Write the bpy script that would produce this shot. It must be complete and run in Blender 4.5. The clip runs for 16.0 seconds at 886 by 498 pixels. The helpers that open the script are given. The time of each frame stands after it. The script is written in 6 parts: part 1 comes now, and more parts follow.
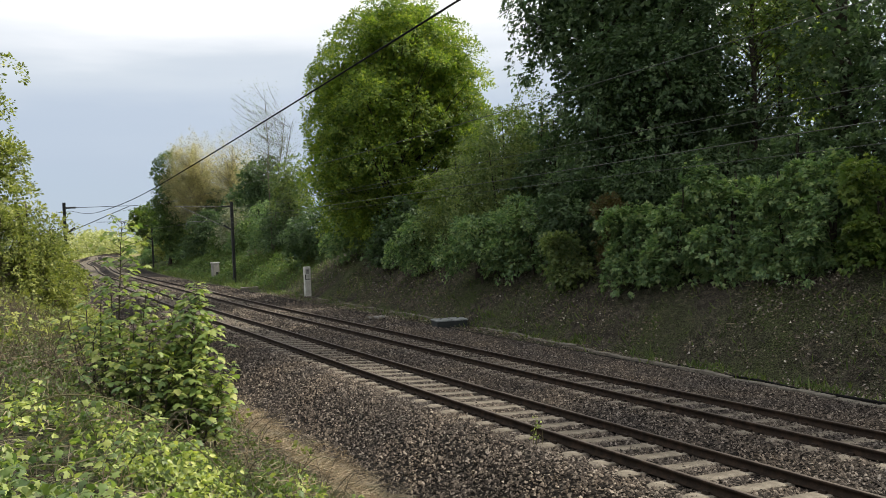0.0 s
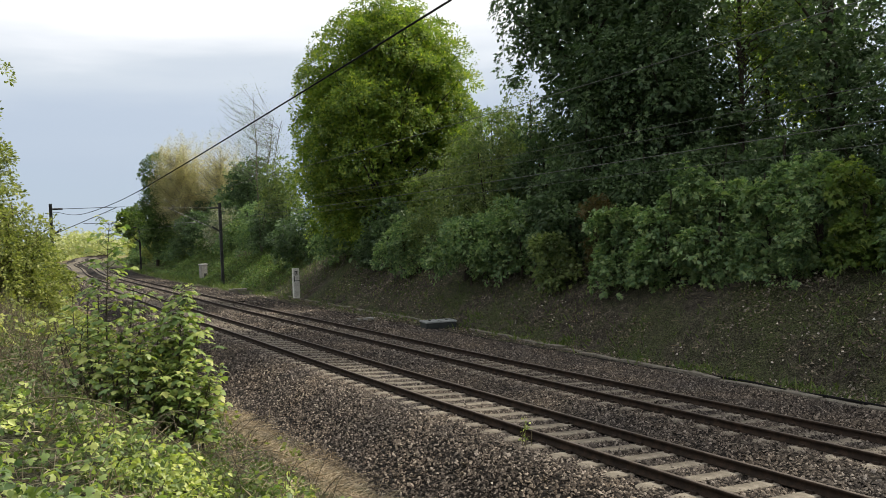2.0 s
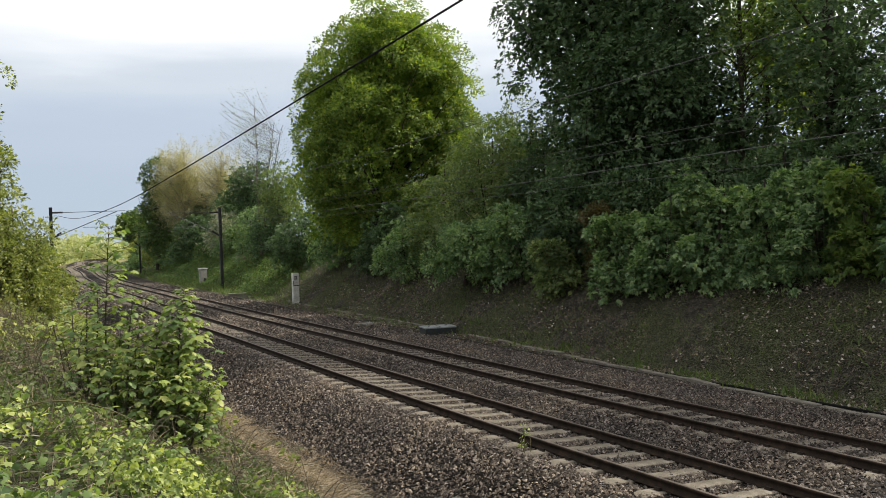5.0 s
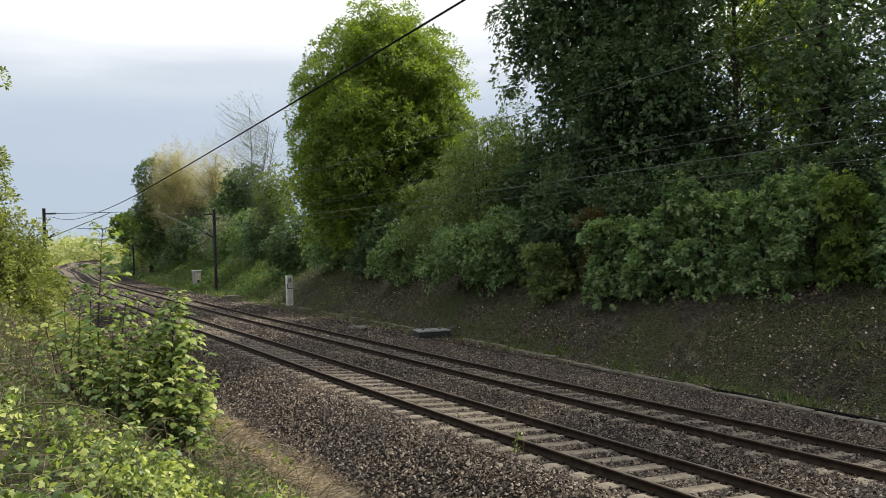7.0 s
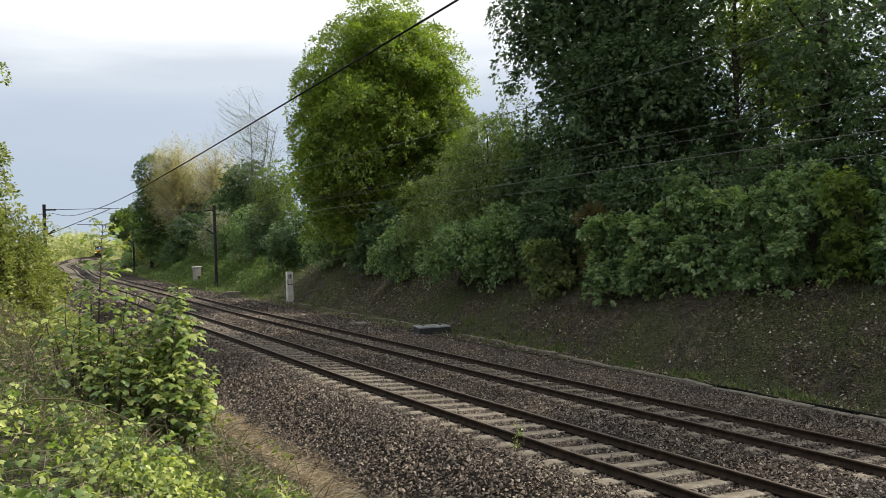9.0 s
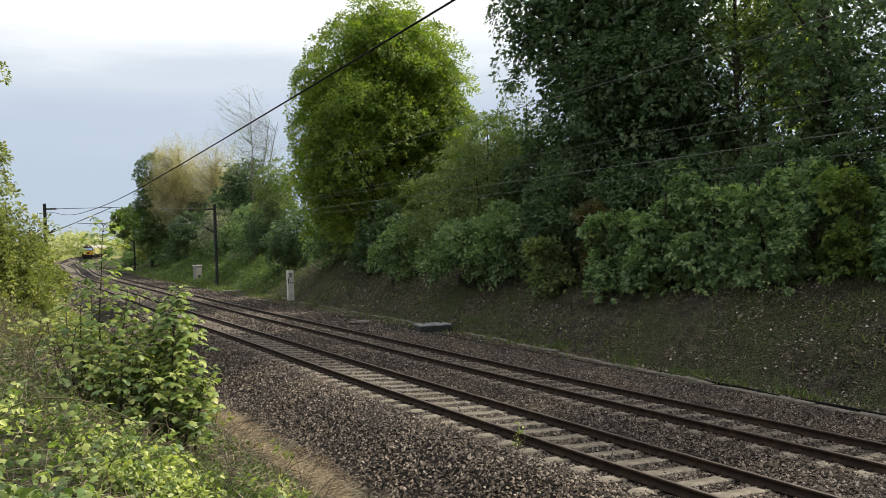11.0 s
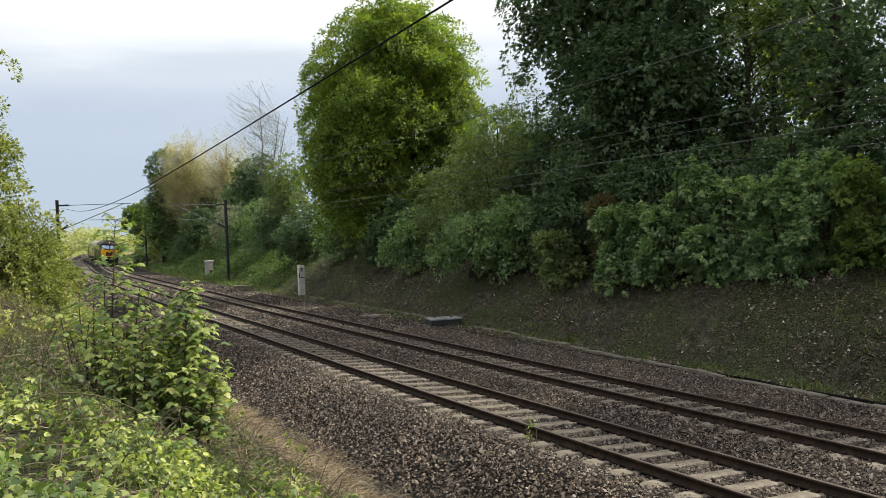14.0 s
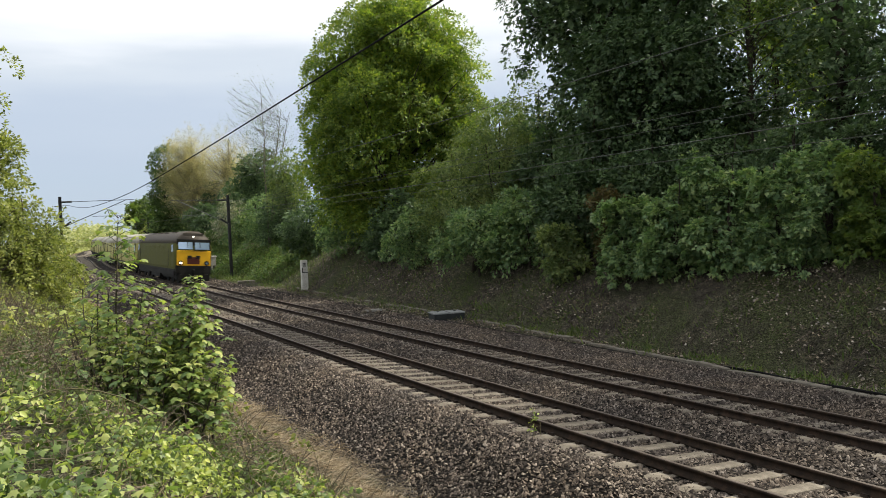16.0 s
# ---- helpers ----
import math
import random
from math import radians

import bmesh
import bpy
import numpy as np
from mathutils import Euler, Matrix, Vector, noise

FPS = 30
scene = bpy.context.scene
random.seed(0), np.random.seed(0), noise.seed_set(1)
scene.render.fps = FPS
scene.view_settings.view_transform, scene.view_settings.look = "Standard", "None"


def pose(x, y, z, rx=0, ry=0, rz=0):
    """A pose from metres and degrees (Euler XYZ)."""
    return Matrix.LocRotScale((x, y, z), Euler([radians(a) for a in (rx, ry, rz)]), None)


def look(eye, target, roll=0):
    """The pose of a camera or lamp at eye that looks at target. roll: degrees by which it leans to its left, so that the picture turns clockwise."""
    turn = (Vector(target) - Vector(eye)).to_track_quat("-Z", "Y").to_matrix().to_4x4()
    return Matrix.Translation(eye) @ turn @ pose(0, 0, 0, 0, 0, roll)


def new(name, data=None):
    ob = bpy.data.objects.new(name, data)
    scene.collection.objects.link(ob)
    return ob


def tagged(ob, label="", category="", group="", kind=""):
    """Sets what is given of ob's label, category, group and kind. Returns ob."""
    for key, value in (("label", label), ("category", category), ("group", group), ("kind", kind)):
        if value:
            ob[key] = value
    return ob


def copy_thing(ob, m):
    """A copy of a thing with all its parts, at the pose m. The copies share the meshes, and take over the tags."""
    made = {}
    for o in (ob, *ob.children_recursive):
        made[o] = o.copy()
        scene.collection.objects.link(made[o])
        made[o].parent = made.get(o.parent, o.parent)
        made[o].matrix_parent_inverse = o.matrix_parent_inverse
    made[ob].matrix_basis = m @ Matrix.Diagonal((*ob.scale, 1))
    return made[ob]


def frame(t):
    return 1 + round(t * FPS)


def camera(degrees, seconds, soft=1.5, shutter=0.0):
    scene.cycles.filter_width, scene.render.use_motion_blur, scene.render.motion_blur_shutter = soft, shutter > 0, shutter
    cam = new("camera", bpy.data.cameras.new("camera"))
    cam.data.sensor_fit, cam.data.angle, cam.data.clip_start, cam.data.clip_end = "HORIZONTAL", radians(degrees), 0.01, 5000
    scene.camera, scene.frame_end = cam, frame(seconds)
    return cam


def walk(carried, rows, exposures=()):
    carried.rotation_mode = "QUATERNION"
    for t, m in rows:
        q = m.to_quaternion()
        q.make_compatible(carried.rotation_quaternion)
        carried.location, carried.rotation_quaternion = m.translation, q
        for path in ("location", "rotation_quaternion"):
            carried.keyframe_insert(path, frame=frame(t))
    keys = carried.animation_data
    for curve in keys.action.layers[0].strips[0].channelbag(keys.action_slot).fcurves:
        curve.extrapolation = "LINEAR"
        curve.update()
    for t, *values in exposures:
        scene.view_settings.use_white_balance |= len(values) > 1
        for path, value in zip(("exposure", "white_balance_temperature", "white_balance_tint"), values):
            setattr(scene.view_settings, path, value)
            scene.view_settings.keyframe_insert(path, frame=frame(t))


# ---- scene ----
EYE = 3.425
cam = camera(57.37, 16.0, soft=0.8, shutter=0.5)
walk(cam, [
    (0, pose(0, 0, EYE, 88.946, 2.367, -0.044)),
    (0.5, pose(0, 0, EYE, 88.762, 2.205, -0.137)),
    (1, pose(0, 0, EYE, 88.740, 2.264, -0.328)),
    (1.5, pose(0, 0, EYE, 88.866, 2.333, -0.644)),
    (2, pose(0, 0, EYE, 89.022, 2.354, -0.825)),
    (2.5, pose(0, 0, EYE, 89.120, 2.234, -0.886)),
    (3, pose(0, 0, EYE, 89.186, 2.150, -0.903)),
    (3.5, pose(0, 0, EYE, 89.231, 2.198, -0.885)),
    (4, pose(0, 0, EYE, 89.315, 2.187, -0.813)),
    (6.5, pose(0, 0, EYE, 89.572, 1.761, -1.107)),
    (7, pose(0, 0, EYE, 89.651, 1.702, -1.232)),
    (7.5, pose(0, 0, EYE, 89.630, 1.650, -1.244)),
    (8, pose(0, 0, EYE, 89.526, 1.667, -1.244)),
    (8.5, pose(0, 0, EYE, 89.451, 1.650, -1.245)),
    (9, pose(0, 0, EYE, 89.375, 1.704, -1.217)),
    (11.5, pose(0, 0, EYE, 89.150, 1.886, -1.143)),
    (12, pose(0, 0, EYE, 88.981, 1.892, -0.983)),
    (12.5, pose(0, 0, EYE, 89.032, 1.885, -0.638)),
    (13, pose(0, 0, EYE, 89.050, 2.124, -0.454)),
    (13.5, pose(0, 0, EYE, 88.935, 2.183, -0.432)),
    (14, pose(0, 0, EYE, 88.844, 2.208, -0.449)),
    (14.5, pose(0, 0, EYE, 88.731, 2.303, -0.410)),
    (15, pose(0, 0, EYE, 88.640, 2.455, -0.382)),
    (15.5, pose(0, 0, EYE, 88.592, 2.468, -0.325)),
    (16, pose(0, 0, EYE, 88.429, 2.587, -0.271)),
], exposures=((0, 0.30), (8, 0.32), (16, 0.40)))

# ---- world, sun ----
SUN_AZ, SUN_EL = 68.0, 44.0          # degrees clockwise from +y, and above the horizon
world = bpy.data.worlds.new("sky")
scene.world = world
world.use_nodes = True
wn, wl = world.node_tree.nodes, world.node_tree.links
wn.clear()
w_out = wn.new("ShaderNodeOutputWorld")
w_bg = wn.new("ShaderNodeBackground")
w_sky = wn.new("ShaderNodeTexSky")
w_sky.sky_type, w_sky.sun_disc = "NISHITA", False
w_sky.sun_elevation, w_sky.sun_rotation = radians(SUN_EL), radians(SUN_AZ)
w_gain = wn.new("ShaderNodeMix")
w_gain.data_type, w_gain.blend_type = "RGBA", "MULTIPLY"
w_gain.inputs[0].default_value = 1.0
w_gain.inputs[7].default_value = (0.10, 0.10, 0.10, 1)
wl.new(w_sky.outputs[0], w_gain.inputs[6])
w_co = wn.new("ShaderNodeTexCoord")
w_sep = wn.new("ShaderNodeSeparateXYZ")
wl.new(w_co.outputs["Generated"], w_sep.inputs[0])
w_map = wn.new("ShaderNodeMapping")
w_map.inputs["Scale"].default_value = (1.6, 1.6, 9.0)
wl.new(w_co.outputs["Generated"], w_map.inputs[0])
w_noise = wn.new("ShaderNodeTexNoise")
w_noise.inputs["Scale"].default_value, w_noise.inputs["Detail"].default_value = 2.2, 4.0
wl.new(w_map.outputs[0], w_noise.inputs["Vector"])
w_wob = wn.new("ShaderNodeMath")
w_wob.operation = "MULTIPLY_ADD"
w_wob.inputs[1].default_value, w_wob.inputs[2].default_value = 0.10, -0.05
wl.new(w_noise.outputs[0], w_wob.inputs[0])
w_add = wn.new("ShaderNodeMath")
w_add.operation = "ADD"
wl.new(w_sep.outputs[2], w_add.inputs[0])
wl.new(w_wob.outputs[0], w_add.inputs[1])
w_ramp = wn.new("ShaderNodeValToRGB")
cloud = w_ramp.color_ramp
cloud.elements[0].position, cloud.elements[0].color = 0.0, (0.40, 0.49, 0.60, 1)
cloud.elements[1].position, cloud.elements[1].color = 1.0, (1.0, 1.0, 1.02, 1)
for at, c in ((0.09, (0.43, 0.50, 0.61, 1)), (0.15, (0.47, 0.535, 0.635, 1)), (0.20, (0.60, 0.65, 0.71, 1)), (0.245, (0.90, 0.91, 0.93, 1)), (0.30, (1.10, 1.10, 1.10, 1))):
    e = cloud.elements.new(at)
    e.color = c
wl.new(w_add.outputs[0], w_ramp.inputs[0])
w_mix = wn.new("ShaderNodeMix")
w_mix.data_type = "RGBA"
w_mix.inputs[0].default_value = 0.88
wl.new(w_gain.outputs[2], w_mix.inputs[6])
wl.new(w_ramp.outputs[0], w_mix.inputs[7])
wl.new(w_mix.outputs[2], w_bg.inputs[0])
w_bg.inputs[1].default_value = 1.0
wl.new(w_bg.outputs[0], w_out.inputs[0])

sun = new("sun", bpy.data.lights.new("sun", "SUN"))
sun.data.energy, sun.data.angle, sun.data.color = 5.0, radians(5), (1.0, 0.93, 0.80)
sun.matrix_world = look((0, 0, 60), (-60 * math.sin(radians(SUN_AZ)) / math.tan(radians(SUN_EL)), -60 * math.cos(radians(SUN_AZ)) / math.tan(radians(SUN_EL)), 0))

rng = np.random.default_rng(7)


# ---- materials ----
def material(name):
    m = bpy.data.materials.new(name)
    m.use_nodes = True
    nt = m.node_tree
    b = nt.nodes["Principled BSDF"]
    return m, nt, b


def noise_node(nt, scale, detail=4.0, rough=0.6, coord="Object", stretch=None):
    co = nt.nodes.new("ShaderNodeTexCoord")
    n = nt.nodes.new("ShaderNodeTexNoise")
    n.inputs["Scale"].default_value, n.inputs["Detail"].default_value, n.inputs["Roughness"].default_value = scale, detail, rough
    if stretch:
        mp = nt.nodes.new("ShaderNodeMapping")
        mp.inputs["Scale"].default_value = stretch
        nt.links.new(co.outputs[coord], mp.inputs[0])
        nt.links.new(mp.outputs[0], n.inputs["Vector"])
    else:
        nt.links.new(co.outputs[coord], n.inputs["Vector"])
    return n


def ramp_node(nt, source, stops):
    r = nt.nodes.new("ShaderNodeValToRGB")
    e = r.color_ramp.elements
    e[0].position, e[0].color = stops[0][0], (*stops[0][1], 1)
    e[1].position, e[1].color = stops[-1][0], (*stops[-1][1], 1)
    for p, c in stops[1:-1]:
        k = e.new(p)
        k.color = (*c, 1)
    nt.links.new(source, r.inputs[0])
    return r


def blend_node(nt, a, b, factor, mode="MIX"):
    m = nt.nodes.new("ShaderNodeMix")
    m.data_type, m.blend_type = "RGBA", mode
    for sock, v in ((m.inputs[6], a), (m.inputs[7], b), (m.inputs[0], factor)):
        if isinstance(v, (tuple, float, int)):
            sock.default_value = (*v, 1) if isinstance(v, tuple) else v
        else:
            nt.links.new(v, sock)
    return m.outputs[2]


def bump_node(nt, b, source, strength, distance):
    k = nt.nodes.new("ShaderNodeBump")
    k.inputs["Strength"].default_value, k.inputs["Distance"].default_value = strength, distance
    nt.links.new(source, k.inputs["Height"])
    nt.links.new(k.outputs[0], b.inputs["Normal"])


def surface(name, dark, mid, light, scale, rough=0.85, fine=40.0, bump=0.4, dist=0.01, metal=0.0, stretch=None):
    """A worn surface: broad stains and fine grain in three tones."""
    m, nt, b = material(name)
    n1 = noise_node(nt, scale, 5, 0.65, stretch=stretch)
    n2 = noise_node(nt, fine, 3, 0.7, stretch=stretch)
    r = ramp_node(nt, n1.outputs[0], ((0.30, dark), (0.5, mid), (0.70, light)))
    g = ramp_node(nt, n2.outputs[0], ((0.3, (0.65, 0.65, 0.65)), (0.7, (1.25, 1.25, 1.25))))
    nt.links.new(blend_node(nt, r.outputs[0], g.outputs[0], 0.8, "MULTIPLY"), b.inputs["Base Color"])
    b.inputs["Roughness"].default_value, b.inputs["Metallic"].default_value = rough, metal
    b.inputs["Specular IOR Level"].default_value = 0.2 if rough > 0.8 else 0.4
    if bump:
        bump_node(nt, b, n2.outputs[0], bump, dist)
    return m


def leaf_material(name, tones, through_light=0.45, gloss=0.08, glow=(1.25, 1.35, 0.70)):
    """Leaves: tone by leaf, light through the blade, a faint waxy sheen."""
    m, nt, b = material(name)
    geo = nt.nodes.new("ShaderNodeNewGeometry")
    r = ramp_node(nt, geo.outputs["Random Per Island"], [(i / (len(tones) - 1), c) for i, c in enumerate(tones)])
    n = noise_node(nt, 0.8, 3, 0.6)
    patch = ramp_node(nt, n.outputs[0], ((0.34, (0.62, 0.68, 0.70)), (0.66, (1.32, 1.26, 1.15))))
    col = blend_node(nt, r.outputs[0], patch.outputs[0], 0.8, "MULTIPLY")
    nt.links.new(col, b.inputs["Base Color"])
    b.inputs["Roughness"].default_value = 0.5
    b.inputs["Specular IOR Level"].default_value = gloss * 4
    tr = nt.nodes.new("ShaderNodeBsdfTranslucent")
    nt.links.new(blend_node(nt, col, glow, 1.0, "MULTIPLY"), tr.inputs[0])
    mix = nt.nodes.new("ShaderNodeMixShader")
    mix.inputs[0].default_value = through_light
    out = nt.nodes["Material Output"]
    nt.links.new(b.outputs[0], mix.inputs[1])
    nt.links.new(tr.outputs[0], mix.inputs[2])
    nt.links.new(mix.outputs[0], out.inputs[0])
    return m


def paint(name, colour, rough=0.45, grime=0.35, dirt=(0.05, 0.045, 0.035), metal=0.0, scale=0.8):
    m, nt, b = material(name)
    n = noise_node(nt, scale, 6, 0.7)
    f = ramp_node(nt, n.outputs[0], ((0.42, (0, 0, 0)), (0.75, (grime, grime, grime))))
    nt.links.new(blend_node(nt, colour, dirt, f.outputs[0]), b.inputs["Base Color"])
    n2 = noise_node(nt, scale * 12, 3, 0.6)
    rr = ramp_node(nt, n2.outputs[0], ((0.3, (rough - 0.08,) * 3), (0.7, (rough + 0.15,) * 3)))
    nt.links.new(rr.outputs[0], b.inputs["Roughness"])
    b.inputs["Metallic"].default_value = metal
    b.inputs["Specular IOR Level"].default_value = 0.15
    return m


def glowing(name, colour, strength):
    m, nt, b = material(name)
    b.inputs["Base Color"].default_value = (*colour, 1)
    b.inputs["Emission Color"].default_value = (*colour, 1)
    b.inputs["Emission Strength"].default_value = strength
    return m


def ground_material():
    """Soil of the cutting: leaf litter, dry grass and green tufts by broad noise."""
    m, nt, b = material("cutting_soil")
    n1 = noise_node(nt, 0.35, 5, 0.6)
    n2 = noise_node(nt, 3.0, 5, 0.7)
    n3 = noise_node(nt, 22.0, 4, 0.75)
    soil = ramp_node(nt, n2.outputs[0], ((0.3, (0.022, 0.020, 0.017)), (0.5, (0.068, 0.061, 0.050)), (0.72, (0.160, 0.145, 0.118))))
    green = ramp_node(nt, n3.outputs[0], ((0.35, (0.03, 0.05, 0.015)), (0.65, (0.09, 0.12, 0.035))))
    f = ramp_node(nt, n1.outputs[0], ((0.40, (0, 0, 0)), (0.60, (0.75, 0.75, 0.75))))
    n4 = noise_node(nt, 55.0, 3, 0.8)
    specks = ramp_node(nt, n4.outputs[0], ((0.53, (0, 0, 0)), (0.66, (0.85, 0.85, 0.85))))
    dark = ramp_node(nt, n3.outputs[0], ((0.38, (0.22, 0.22, 0.22)), (0.6, (1.45, 1.42, 1.34))))
    c = blend_node(nt, soil.outputs[0], green.outputs[0], f.outputs[0])
    c = blend_node(nt, c, (0.16, 0.14, 0.115), specks.outputs[0])
    c = blend_node(nt, c, dark.outputs[0], 1.0, "MULTIPLY")
    def mask(name):
        at = nt.nodes.new("ShaderNodeAttribute")
        at.attribute_name = name
        mix = nt.nodes.new("ShaderNodeMath")
        mix.operation = "MULTIPLY_ADD"
        nt.links.new(n2.outputs[0], mix.inputs[0])
        mix.inputs[1].default_value = 0.9
        nt.links.new(at.outputs["Fac"], mix.inputs[2])
        return ramp_node(nt, mix.outputs[0], ((0.80, (0, 0, 0)), (1.05, (1, 1, 1)))).outputs[0]

    turf = ramp_node(nt, n3.outputs[0], ((0.30, (0.030, 0.048, 0.013)), (0.5, (0.060, 0.080, 0.022)), (0.72, (0.115, 0.118, 0.045))))
    rust = ramp_node(nt, n3.outputs[0], ((0.30, (0.08, 0.055, 0.036)), (0.5, (0.15, 0.104, 0.068)), (0.72, (0.23, 0.17, 0.115))))
    field = ramp_node(nt, n2.outputs[0], ((0.30, (0.14, 0.13, 0.05)), (0.5, (0.22, 0.20, 0.09)), (0.70, (0.30, 0.26, 0.14))))
    c = blend_node(nt, c, turf.outputs[0], mask("turf"))
    c = blend_node(nt, c, rust.outputs[0], mask("rust"))
    c = blend_node(nt, c, field.outputs[0], mask("field"))
    nt.links.new(c, b.inputs["Base Color"])
    b.inputs["Roughness"].default_value = 0.95
    b.inputs["Specular IOR Level"].default_value = 0.1
    n5 = noise_node(nt, 9.0, 6, 0.75)
    bump_node(nt, b, n5.outputs[0], 1.0, 0.24)
    return m


def stone_material(name, tones):
    m, nt, b = material(name)
    geo = nt.nodes.new("ShaderNodeNewGeometry")
    r = ramp_node(nt, geo.outputs["Random Per Island"], [(i / (len(tones) - 1), c) for i, c in enumerate(tones)])
    n = noise_node(nt, 60.0, 3, 0.7)
    g = ramp_node(nt, n.outputs[0], ((0.3, (0.7, 0.7, 0.7)), (0.7, (1.25, 1.22, 1.18))))
    n2 = noise_node(nt, 0.5, 3, 0.6)
    g2 = ramp_node(nt, n2.outputs[0], ((0.35, (0.75, 0.75, 0.78)), (0.65, (1.15, 1.08, 1.0))))
    c = blend_node(nt, r.outputs[0], g.outputs[0], 1.0, "MULTIPLY")
    nt.links.new(blend_node(nt, c, g2.outputs[0], 1.0, "MULTIPLY"), b.inputs["Base Color"])
    b.inputs["Roughness"].default_value = 0.9
    b.inputs["Specular IOR Level"].default_value = 0.15
    return m


M_GROUND = ground_material()
def bed_material():
    m, nt, b = material("ballast_bed")
    co = nt.nodes.new("ShaderNodeTexCoord")
    cells = nt.nodes.new("ShaderNodeTexVoronoi")
    cells.inputs["Scale"].default_value = 15.0
    nt.links.new(co.outputs["Object"], cells.inputs["Vector"])
    sep = nt.nodes.new("ShaderNodeSeparateColor")
    nt.links.new(cells.outputs["Color"], sep.inputs[0])
    # Near-black tones and darker cell edges paint in the shade between stones.
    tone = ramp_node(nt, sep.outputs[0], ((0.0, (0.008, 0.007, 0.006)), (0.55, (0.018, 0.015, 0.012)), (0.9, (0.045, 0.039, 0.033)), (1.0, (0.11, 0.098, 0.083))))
    gap_shade = ramp_node(nt, cells.outputs["Distance"], ((0.35, (1, 1, 1)), (0.75, (0.35, 0.35, 0.35))))
    n = noise_node(nt, 0.4, 4, 0.6)
    broad = ramp_node(nt, n.outputs[0], ((0.35, (0.8, 0.8, 0.82)), (0.65, (1.15, 1.08, 1.0))))
    c = blend_node(nt, tone.outputs[0], gap_shade.outputs[0], 1.0, "MULTIPLY")
    nt.links.new(blend_node(nt, c, broad.outputs[0], 1.0, "MULTIPLY"), b.inputs["Base Color"])
    b.inputs["Roughness"].default_value = 0.95
    b.inputs["Specular IOR Level"].default_value = 0.1
    bump_node(nt, b, gap_shade.outputs[0], 0.9, 0.03)
    return m


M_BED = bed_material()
M_STONE = stone_material("ballast_stone", ((0.024, 0.020, 0.018), (0.052, 0.045, 0.038), (0.104, 0.090, 0.077), (0.058, 0.048, 0.038), (0.170, 0.150, 0.128), (0.034, 0.029, 0.026), (0.088, 0.076, 0.064), (0.275, 0.248, 0.216), (0.044, 0.038, 0.032)))
M_FLINT = stone_material("bank_flint", ((0.011, 0.0088, 0.0066), (0.077, 0.066, 0.0517), (0.0198, 0.0165, 0.0132), (0.165, 0.143, 0.116), (0.0275, 0.0231, 0.0176), (0.099, 0.0858, 0.0682), (0.308, 0.281, 0.237), (0.0165, 0.0132, 0.0099), (0.55, 0.528, 0.473)))
# Rust taken near black: the shade on the rail's web is in the tones.
M_RAIL = surface("shaded_rusty_rail", (0.010, 0.0065, 0.0045), (0.022, 0.0145, 0.0095), (0.048, 0.030, 0.019), 6.0, 0.85, 60.0, 0.3, 0.003, 0.0)
# Worn head, paler also by the light that falls on the rail's top.
M_RAILTOP = surface("worn_lit_rail_head", (0.06, 0.0456, 0.036), (0.084, 0.066, 0.0516), (0.12, 0.096, 0.078), 3.0, 0.6, 50.0, 0.1, 0.001, 0.3)
M_SLEEPER = surface("weathered_concrete", (0.075, 0.064, 0.048), (0.145, 0.126, 0.098), (0.235, 0.208, 0.165), 2.5, 0.92, 35.0, 0.5, 0.006)
M_CONCRETE = surface("pale_concrete", (0.36, 0.35, 0.31), (0.50, 0.49, 0.45), (0.62, 0.61, 0.57), 3.0, 0.9, 30.0, 0.4, 0.006)
M_GREYCONC = surface("grey_concrete", (0.16, 0.155, 0.14), (0.24, 0.23, 0.21), (0.33, 0.32, 0.30), 3.0, 0.9, 30.0, 0.4, 0.006)
M_TROUGH = surface("mossy_concrete", (0.084, 0.0756, 0.0602), (0.147, 0.134, 0.109), (0.245, 0.224, 0.182), 3.0, 0.95, 30.0, 0.5, 0.006)
M_PITLID = surface("grey_green_lid", (0.11, 0.12, 0.118), (0.20, 0.215, 0.21), (0.30, 0.31, 0.30), 2.5, 0.8, 30.0, 0.3, 0.004)
M_DARKBOX = surface("dark_plastic", (0.008, 0.010, 0.010), (0.014, 0.017, 0.017), (0.024, 0.028, 0.027), 3.0, 0.75, 30.0, 0.2, 0.003)
M_STEEL = surface("painted_mast_steel", (0.012, 0.013, 0.012), (0.022, 0.023, 0.022), (0.04, 0.04, 0.036), 2.0, 0.7, 30.0, 0.2, 0.002)
M_GALV = surface("galvanised_tube", (0.10, 0.105, 0.10), (0.15, 0.155, 0.15), (0.20, 0.205, 0.20), 3.0, 0.6, 40.0, 0.1, 0.002, 0.3)
M_WIRE_DARK = surface("black_cable", (0.004, 0.004, 0.004), (0.006, 0.006, 0.006), (0.009, 0.009, 0.009), 3.0, 0.95, 40.0, 0.0)
M_WIRE = surface("copper_wire", (0.05, 0.055, 0.05), (0.08, 0.085, 0.075), (0.11, 0.115, 0.10), 3.0, 0.6, 40.0, 0.0, 0.0, 0.3)
M_BARK = surface("bark", (0.024, 0.02, 0.0144), (0.048, 0.04, 0.0296), (0.08, 0.068, 0.052), 2.0, 0.95, 18.0, 0.8, 0.02, stretch=(0.8, 0.8, 0.2))
M_TWIG = surface("pale_twig", (0.16, 0.14, 0.10), (0.24, 0.21, 0.16), (0.33, 0.30, 0.24), 2.0, 0.9, 18.0, 0.3, 0.01)
M_BIRCH = surface("grey_birch_bark", (0.09, 0.078, 0.058), (0.14, 0.125, 0.098), (0.20, 0.18, 0.145), 2.0, 0.9, 18.0, 0.3, 0.01)
